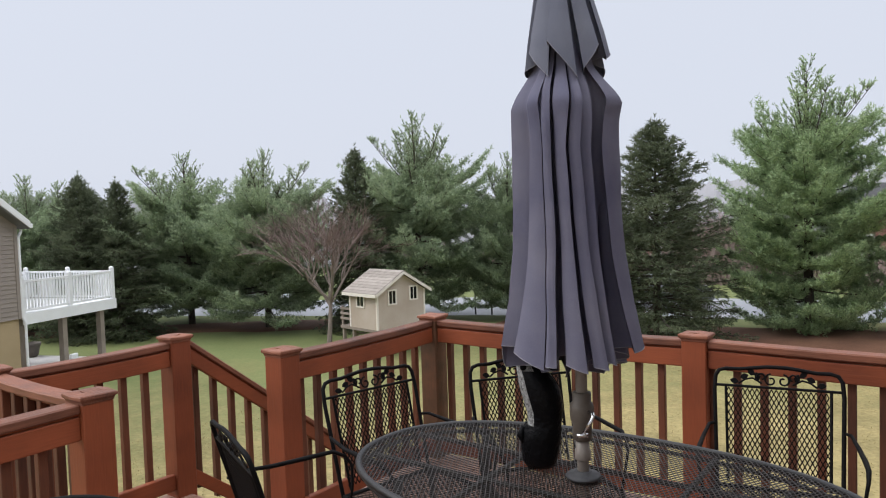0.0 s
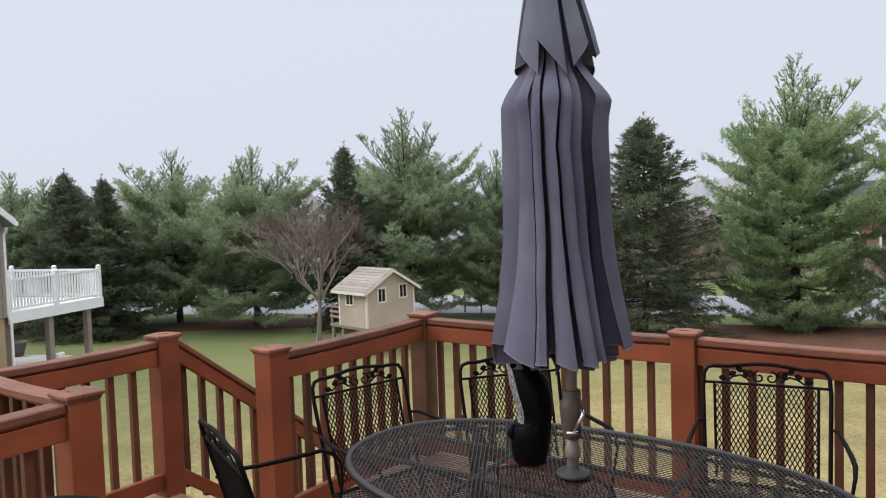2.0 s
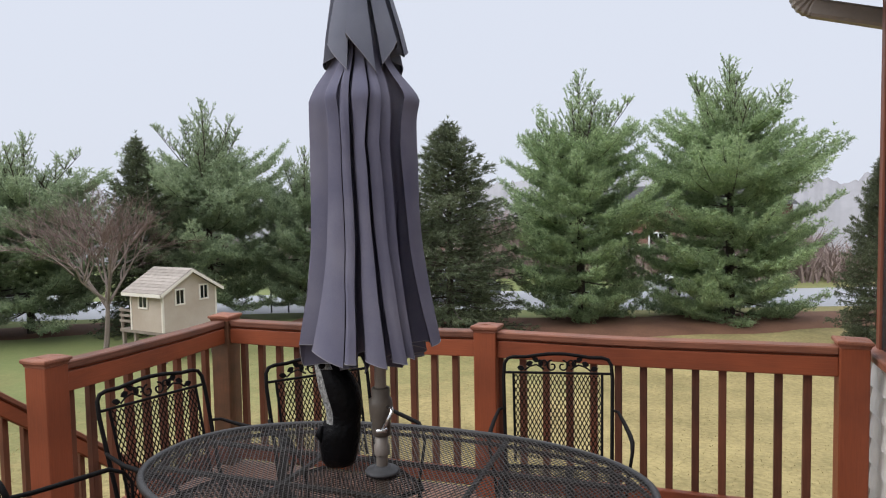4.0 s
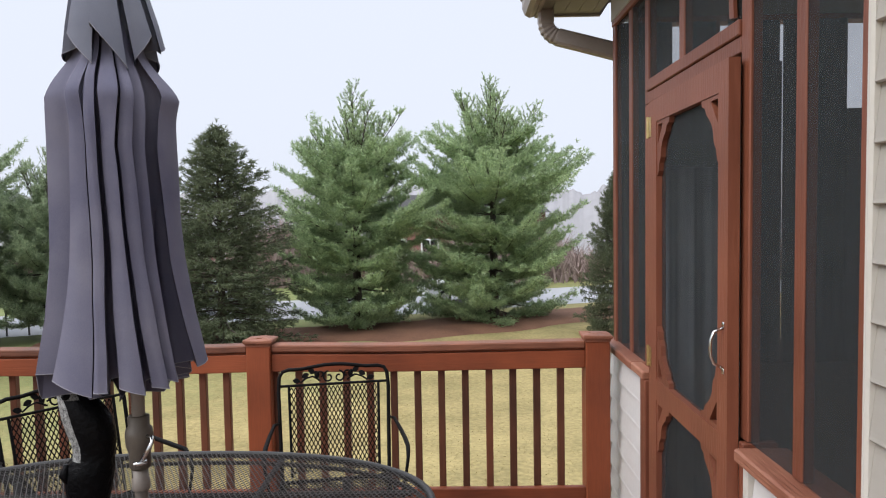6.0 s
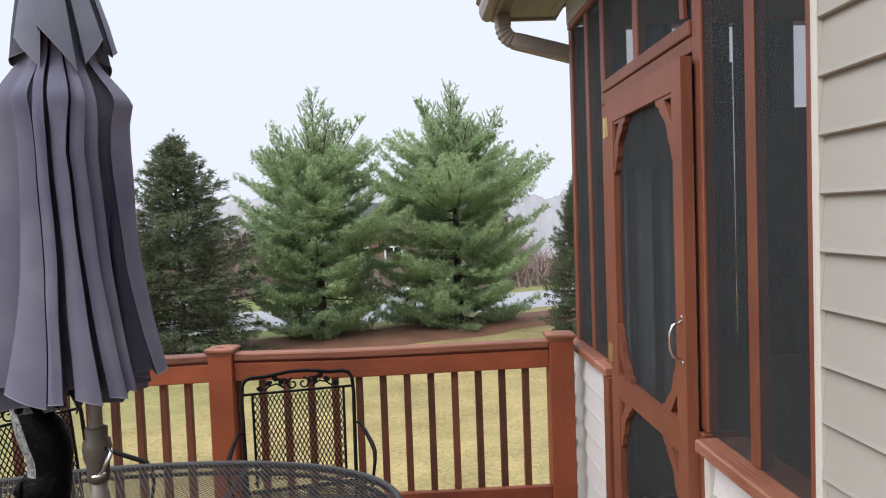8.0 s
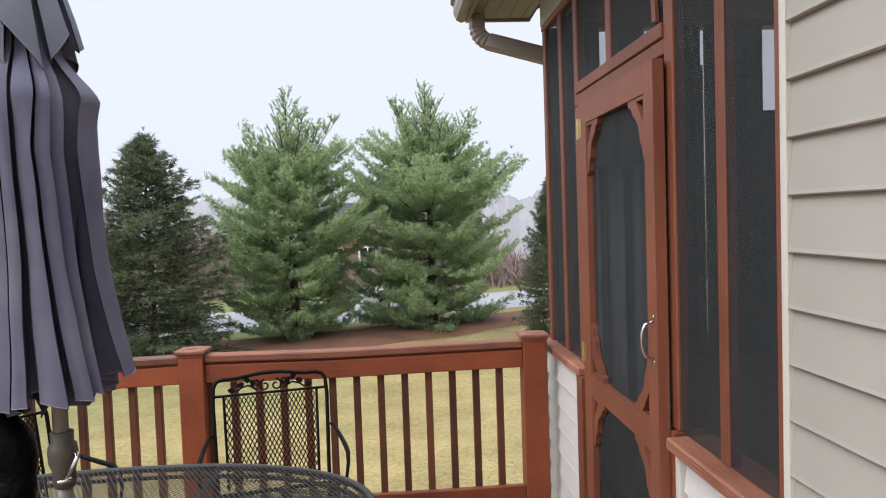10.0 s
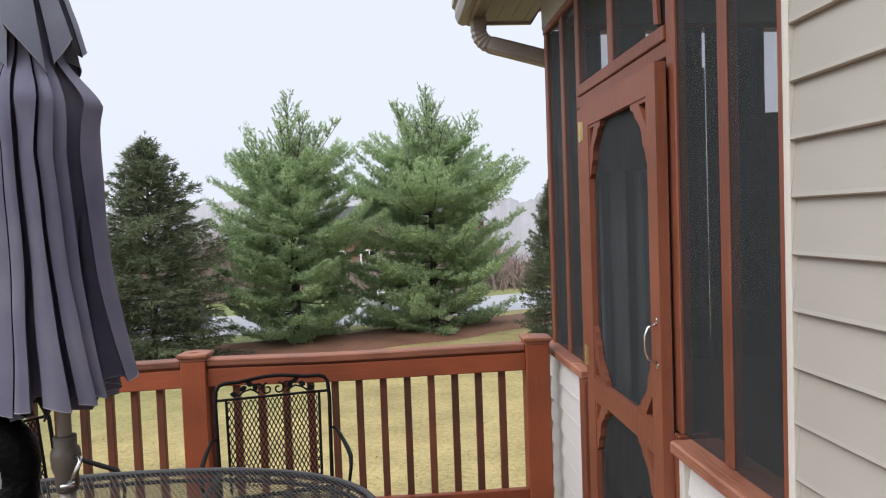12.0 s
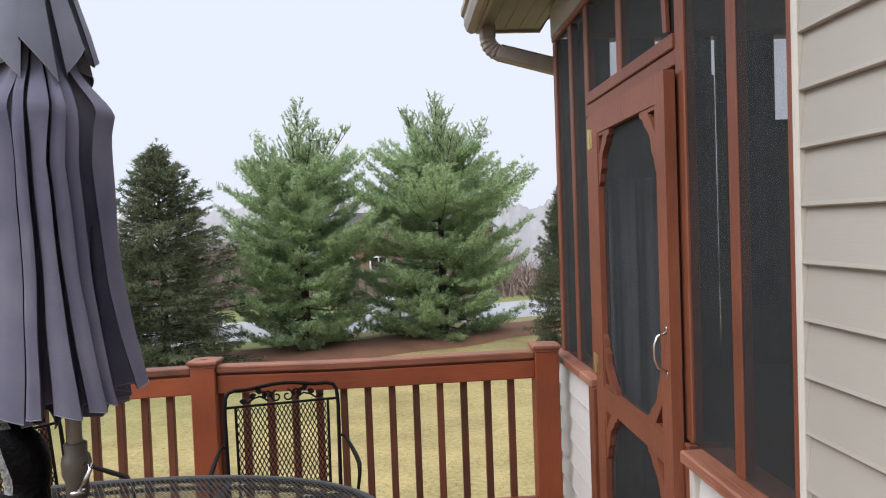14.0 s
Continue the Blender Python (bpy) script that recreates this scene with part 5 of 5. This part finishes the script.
# ---- playhouse on legs ----
def playhouse():
    ph = thing("playhouse", "small raised plywood playhouse with cream trim and a shingle roof", "playhouse", (-13.93, 15.75, 0), 0)
    # local x runs along the gable wall, y along the eave wall
    gx = Vector((-13.55, 17.62, 0)) - Vector((-13.93, 15.75, 0))
    ang = math.degrees(math.atan2(gx.y, gx.x))
    ph.matrix_basis = pose(-13.93, 15.75, 0, 0, 0, ang)
    W, D, z0, z1, zp = 1.92, 1.42, -1.82, -0.70, -0.13
    gz = float(ground_z(-14.3, 16.5))
    for y, nm in ((0.0, "gable_wall"), (D - 0.05, "gable_wall")):
        part(nm, slab(bmesh.new(), [(0, z0), (W, z0), (W, z1), (W / 2, zp), (0, z1)], 0.05, lambda p, y=y: (p[0], y + p[2], p[1])), play_wood, ph)
    for x in (0.0, W - 0.05):
        part("side_wall", cuboid((x + (0.001 if x == 0 else -0.001), 0.0505, z0), (x + 0.05, D - 0.0505, z1 + 0.02)), play_wood, ph)
    for s in (0, 1):
        # roof slopes, split into rows of shingles
        slope = part("roof", slab(bmesh.new(), [(-0.16, z1 - 0.06), (W / 2, zp + 0.02), (W / 2, zp + 0.08), (-0.16, z1 + 0.0)] if s == 0 else [(W + 0.16, z1 - 0.06), (W + 0.16, z1), (W / 2, zp + 0.08), (W / 2, zp + 0.02)], D + 0.3, lambda p: (p[0], -0.15 + p[2], p[1])), shingle, ph, "weathered grey shingles")
        n = 9
        for k in range(n):
            t0, t1 = k / n, (k + 1.15) / n
            xe, xr = (-0.17, W / 2) if s == 0 else (W + 0.17, W / 2)
            ze, zr = z1 - 0.002, zp + 0.082
            o = [(xe + (xr - xe) * t0, ze + (zr - ze) * t0 + 0.016), (xe + (xr - xe) * min(1, t1), ze + (zr - ze) * min(1, t1) + 0.004), (xe + (xr - xe) * min(1, t1), ze + (zr - ze) * min(1, t1) - 0.01), (xe + (xr - xe) * t0, ze + (zr - ze) * t0 - 0.004)]
            part("shingle_course", slab(bmesh.new(), o, D + 0.32, lambda p: (p[0], -0.16 + p[2], p[1])), shingle, slope)
    for x, y in ((-0.012, -0.012), (W - 0.05, -0.012), (-0.012, D - 0.05)):
        part("corner_board", cuboid((x, y, z0), (x + 0.062, y + 0.062, z1 + 0.01)), play_trim, ph)
    for s in (0, 1):
        xe = -0.16 if s == 0 else W + 0.16
        part("rake_board", slab(bmesh.new(), [(xe, z1 - 0.10), (W / 2, zp - 0.03), (W / 2, zp + 0.06), (xe, z1 - 0.01)], 0.025, lambda p: (p[0], -0.178 + p[2], p[1])), play_trim, ph)
    part("eave_board", cuboid((-0.19, -0.15, z1 - 0.10), (-0.165, D + 0.15, z1 - 0.005)), play_trim, ph)

    def window(lo, hi, axis):
        w = 0.045
        wn = part("window", cuboid(*((lo[0], -0.006, lo[1]), (hi[0], 0.002, hi[1])) if axis == "x" else ((-0.006, lo[0], lo[1]), (0.002, hi[0], hi[1]))), dark_glass, ph, "dark unlit opening")
        for a, b in (((lo[0] - w, lo[1] - w), (hi[0] + w, lo[1])), ((lo[0] - w, hi[1]), (hi[0] + w, hi[1] + w)), ((lo[0] - w, lo[1] + 0.0005), (lo[0], hi[1] - 0.0005)), ((hi[0], lo[1] + 0.0005), (hi[0] + w, hi[1] - 0.0005)),
                     (((lo[0] + hi[0]) / 2 - 0.008, lo[1] + 0.001), ((lo[0] + hi[0]) / 2 + 0.008, hi[1] - 0.001))):
            part("frame", cuboid(*((a[0], -0.03, a[1]), (b[0], -0.0005, b[1])) if axis == "x" else ((-0.03, a[0], a[1]), (-0.0005, b[0], b[1]))), play_trim, wn)

    window((0.46, -1.05), (0.72, -0.66), "x")
    window((1.32, -0.98), (1.58, -0.60), "x")
    window((0.66, -1.13), (1.00, -0.78), "y")
    part("floor_platform", cuboid((0.0, -0.02, z0 - 0.09), (W, D + 0.55, z0 - 0.0005)), grey_lumber, ph)
    for x in (0.06, W - 0.14):
        for y in (0.06, D - 0.1, D + 0.45):
            part("leg", cuboid((x, y, gz - 0.05), (x + 0.09, y + 0.09, z0 - 0.0905)), grey_lumber, ph)
    # little porch rail at the back
    for z in (z0 + 0.20, z0 + 0.36, z0 + 0.52):
        part("porch_rail", cuboid((0.0, D + 0.02, z), (0.04, D + 0.55, z + 0.07)), grey_lumber, ph)
    for y in (D + 0.04, D + 0.48):
        part("porch_post", cuboid((0.0405, y, z0), (0.10, y + 0.06, z0 + 0.62)), grey_lumber, ph)
    for k in range(4):
        part("ladder_rung", cuboid((0.35, D + 0.30, gz + 0.15 + 0.2 * k), (0.8, D + 0.34, gz + 0.19 + 0.2 * k)), grey_lumber, ph)


playhouse()


# ---- neighbouring house and its raised deck ----
def neighbour():
    corner = Vector((-19.45, 8.08, 0))
    along = Vector((-20.67, 11.29, 0)) - corner          # the way the deck runs out from the wall
    ang = math.degrees(math.atan2(along.y, along.x))
    hs = thing("neighbour_house", "taupe-sided house with white gutters and a tan basement wall", "house", (corner.x, corner.y, 0), ang)
    # local x runs out towards the yard; the corner of the house is the origin, its body lies at x < 0
    gz = -2.85
    wall = part("wall", cuboid((-7.9, 0.0, -0.72), (-0.02, 9.0, 1.78)), tan_siding, hs)
    lap = lap_mesh(7.85, tan_siding, 0.115)
    for k in range(22):
        share("siding_course", lap, wall, (-0.04, -0.0005, -0.72 + 0.113 * k), (0, 0, radians(90)), (1, 1, 1))
    part("basement_wall", cuboid((-7.9, 0.03, gz), (-0.03, 8.97, -0.7205)), tan_stucco, hs, "tan stucco basement wall")
    part("corner_board", cuboid((-0.08, -0.03, -0.72), (0.02, 0.05, 1.78)), tan_siding, hs)
    part("gable", slab(bmesh.new(), [(-7.9, 1.7805), (-0.02, 1.7805), (-3.96, 4.4)], 0.12, lambda p: (p[0], 0.0 + p[2], p[1])), tan_siding, hs)
    part("roof", slab(bmesh.new(), [(0.14, 1.60), (0.14, 1.74), (-3.96, 4.60), (-8.06, 1.74), (-8.06, 1.60), (-3.96, 4.42)], 9.6, lambda p: (p[0], -0.3 + p[2], p[1])), far_roof, hs, "grey shingle roof")
    part("rake_fascia", slab(bmesh.new(), [(0.16, 1.62), (0.16, 1.80), (-3.96, 4.68), (-3.96, 4.48)], 0.03, lambda p: (p[0], -0.332 + p[2], p[1])), white_paint, hs, "white rake board")
    part("gutter", cuboid((0.165, -0.30, 1.62), (0.28, 9.2, 1.74), 0.02), white_paint, hs, "white gutter")
    part("downspout", tube(bmesh.new(), [(0.22, 0.05, 1.63), (0.20, 0.04, 1.52), (0.06, -0.02, 1.40), (0.05, -0.03, 1.2), (0.05, -0.03, -0.7), (0.10, -0.05, -0.85), (0.10, -0.05, gz + 0.05)], 0.035, 8), white_paint, hs, "white downspout")

    dk = thing("neighbour_deck", "raised deck with white vinyl railing on tall wooden posts", "deck", (corner.x, corner.y, 0), ang)
    L, D, zf = 3.44, 3.3, -0.66
    part("floor", cuboid((0.06, 0.0, zf), (L, D, zf + 0.05)), white_paint, dk)
    part("rim_board", cuboid((0.06, -0.03, zf - 0.24), (L + 0.03, -0.0005, zf + 0.055)), white_paint, dk, "white rim board")
    part("rim_board", cuboid((L + 0.0005, 0.0, zf - 0.24), (L + 0.03, D, zf + 0.055)), white_paint, dk, "white rim board")
    for x, y in ((0.12, 0.10), (1.55, 0.10), (L - 0.45, 0.10), (L - 0.45, D - 0.25), (1.55, D - 0.25)):
        part("support_post", cuboid((x - 0.08, y, gz), (x + 0.08, y + 0.16, zf - 0.0005)), grey_lumber, dk, "grey weathered timber post")
    bal = None

    def run(p, q):
        nonlocal bal
        p, q = Vector(p), Vector(q)
        d = q - p
        n = int(d.length / 0.105)
        a = math.atan2(d.y, d.x)
        for z in (0.10, 0.86):
            r = part("rail", cuboid((0, -0.03, 0), (d.length, 0.03, 0.06)), white_paint, dk)
            r.location, r.rotation_euler = (p.x, p.y, zf + z), (0, 0, a)
        for k in range(1, n):
            c = p + d * k / n
            if bal is None:
                b0 = part("baluster", cuboid((-0.02, -0.02, 0.16), (0.02, 0.02, 0.86)), white_paint, dk)
                bal = b0.data
                b0.location = (c.x, c.y, zf)
            else:
                share("baluster", bal, dk, (c.x, c.y, zf))

    corners = [(0.12, 0.04), (L - 0.04, 0.04), (L - 0.04, D - 0.04), (0.12, D - 0.04)]
    for a, b in zip(corners, corners[1:]):
        run((*a, 0), (*b, 0))
    for x, y in corners + [(1.72, 0.04), (1.72, D - 0.04), (L - 0.04, D / 2)]:
        ps = part("railing_post", cuboid((x - 0.055, y - 0.055, zf + 0.05), (x + 0.055, y + 0.055, zf + 0.98), 0.01), white_paint, dk)
        part("post_cap", lathe(bmesh.new(), [(0.06, zf + 0.98), (0.075, zf + 1.0), (0.055, zf + 1.03), (0.01, zf + 1.05)], 12, (x, y, 0)), white_paint, ps)

    pat = thing("patio", "grey concrete patio under the raised deck", "patio", (corner.x, corner.y, 0), ang, kind="structure")
    part("patio_slab", cuboid((0.0, -0.2, gz), (4.25, 7.0, -2.62)), concrete, pat)
    pot = thing("planter", "grey clay planter on the patio", "planter", (corner.x, corner.y, -2.62), ang)
    part("bowl", lathe(bmesh.new(), [(0.16, 0.0), (0.20, 0.05), (0.27, 0.34), (0.30, 0.40), (0.30, 0.46), (0.26, 0.46), (0.24, 0.40)], 18, (4.0, 3.85, 0)), terracotta, pot)
    lamp = thing("post_box", "small white box fixed on a deck post", "box", (corner.x, corner.y, 0), ang)
    part("case", cuboid((1.62, -0.02, -2.25), (1.86, 0.095, -1.98), 0.02), white_paint, lamp)
    part("bracket", cuboid((1.5, 0.02, -2.2), (1.62, 0.06, -2.16)), grey_lumber, lamp)


neighbour()


# ---- far houses, cars and poles beyond the road ----
def far_house(x, y, w, d, h, turn, wall_mat, label, rise=2.4):
    gz = float(ground_z(x, y)) - 0.1
    hs = thing("far_house", label, "house", (x, y, gz), turn, "houses beyond the road")
    part("wall", cuboid((-w / 2, -d / 2, 0), (w / 2, d / 2, h)), wall_mat, hs)
    part("roof", slab(bmesh.new(), [(-w / 2 - 0.4, h), (w / 2 + 0.4, h), (w / 2 - 1.2, h + rise), (-w / 2 + 1.2, h + rise)], d + 0.8, lambda p: (p[0], -d / 2 - 0.4 + p[2], p[1])), far_roof, hs)
    n = int(w / 2.4)
    for f in range(2 if h > 4.3 else 1):
        for k in range(n):
            cx = -w / 2 + w * (k + 0.5) / n
            z = 0.9 + f * 2.8
            wd = part("window", cuboid((cx - 0.55, -d / 2 - 0.02, z), (cx + 0.55, -d / 2 + 0.05, z + 1.4)), dark_glass, hs)
            for a, b in (((-0.68, -0.12), (0.68, 0.0)), ((-0.68, 1.4), (0.68, 1.52)), ((-0.68, 0.001), (-0.55, 1.399)), ((0.55, 0.001), (0.68, 1.399)), ((-0.04, 0.002), (0.04, 1.398))):
                part("frame", cuboid((cx + a[0], -d / 2 - 0.06, z + a[1]), (cx + b[0], -d / 2 - 0.0205, z + b[1])), white_paint, wd)
    part("door", cuboid((-0.5, -d / 2 - 0.05, 0), (0.5, -d / 2 + 0.02, 2.1)), white_paint, hs)


far_house(-13.6, 53, 12, 8, 2.35, 8, brick_red, "low brick house with white windows beyond the road", 0.9)
far_house(1.0, 54, 12, 7, 4.2, -4, brick_red, "two-storey brick house far behind the pines", 1.4)


def car(x, y, turn, paint, label):
    c = thing("car", label, "car", (x, y, float(ground_z(x, y)) + 0.034), turn, "parked cars")
    side = [(-2.2, 0.35), (-2.25, 0.7), (-2.1, 0.95), (-1.5, 1.02), (-0.9, 1.42), (0.5, 1.46), (1.15, 1.02), (2.0, 0.88), (2.2, 0.62), (2.18, 0.35)]
    bm = slab(bmesh.new(), side, 1.7, lambda p: (p[0], -0.85 + p[2], p[1]))
    for v in bm.verts:
        if v.co.z > 1.05:
            v.co.y *= 0.80
    bmesh.ops.bevel(bm, geom=bm.edges[:], offset=0.05, segments=2, affect="EDGES")
    part("body", bm, paint, c, smooth=False)
    glass = [(-1.32, 1.04), (-0.84, 1.37), (0.46, 1.40), (1.0, 1.04)]
    for s in (-1, 1):
        part("side_window", slab(bmesh.new(), glass, 0.02, lambda p, s=s: (p[0], s * (0.845 - (p[1] - 1.04) * 0.42) + s * p[2], p[1])), dark_glass, c)
    for wx in (-1.4, 1.35):
        for s in (-1, 1):
            w = part("wheel", tube(bmesh.new(), [(wx, s * 0.68, 0.32), (wx, s * 0.88, 0.32)], 0.32, 16), rubber, c)
            part("rim", tube(bmesh.new(), [(wx, s * 0.875, 0.32), (wx, s * 0.89, 0.32)], 0.2, 12), chrome, w)


car(0.6, 33.2, 20, car_white, "white car parked beyond the pines")
car(-10.2, 30.6, 20, car_grey, "grey car parked on the road")
car(-28.5, 22.6, 26, car_white, "white car parked beyond the pines")


def scrub():
    """Bare winter woods beyond the road: many thin stems and twigs, nobody could count them."""
    rng = np.random.default_rng(17)
    n = 2600
    x = rng.uniform(-34, 26, n)
    y = 39.4 + 0.17 * np.clip(x, 0, 30) + rng.uniform(0, 4.0, n)
    h = rng.uniform(1.4, 4.6, n) * (0.7 + 0.3 * np.sin(x * 0.5))
    base = np.stack([x, y, ground_z(x, y) - 0.1], -1)
    tip = base + np.stack([rng.normal(size=n) * 0.35, rng.normal(size=n) * 0.35, h], -1)
    vs = []
    for root, end, w in [(base, tip, 0.05)] + [(base + (tip - base) * f, tip + rng.normal(size=(n, 3)) * np.array([0.7, 0.5, 0.35]), 0.028) for f in (0.3, 0.4, 0.5, 0.6, 0.7, 0.8)]:
        side = np.array([w, 0.0, 0.0])
        vs.append(np.stack([root - side, root + side, end], 1))
    v = np.concatenate(vs).reshape(-1, 3)
    tagged(mesh_arrays("scrub", v, np.arange(len(v)).reshape(-1, 3), twig), "grey-brown leafless scrub beyond the road", "scrub", kind="stuff")


scrub()


def lamp_pole(x, y, h):
    p = thing("lamp_pole", "thin grey pole beside the road", "pole", (x, y, float(ground_z(x, y))), 0, "poles")
    thick = 0.03 if h < 2 else 0.06
    part("shaft", tube(bmesh.new(), [(0, 0, -0.1), (0, 0, h)], [thick * 1.2, thick], 8), far_roof, p)
    part("head", cuboid((-1.7 * thick, -1.7 * thick, h), (1.7 * thick, 1.7 * thick, h + 2.6 * thick), 0.4 * thick), far_roof, p)


lamp_pole(-16.4, 25.0, 1.05)
lamp_pole(-15.7, 25.2, 1.05)
lamp_pole(10.6, 46.0, 4.6)


# ---- grass blades on the lawn nearest the deck ----
def grass():
    rng = np.random.default_rng(3)
    n = 70000
    x = rng.uniform(-13, 5.5, n)
    y = 4.4 + rng.uniform(0, 1, n) ** 1.9 * 15
    z = ground_z(x, y)
    a = rng.uniform(0, 6.28, n)
    hgt = rng.uniform(0.012, 0.032, n)
    w = rng.uniform(0.005, 0.011, n)
    lean = rng.normal(size=(n, 2)) * 0.03
    base = np.stack([x, y, z - 0.005], -1)
    side = np.stack([np.cos(a) * w, np.sin(a) * w, 0 * a], -1)
    tip = base + np.stack([lean[:, 0], lean[:, 1], hgt], -1)
    v = np.stack([base - side, base + side, tip], 1).reshape(-1, 3)
    tagged(mesh_arrays("grass", v, np.arange(n * 3).reshape(-1, 3), blade_mat), "short straw-coloured winter grass", "grass", kind="stuff")


grass()
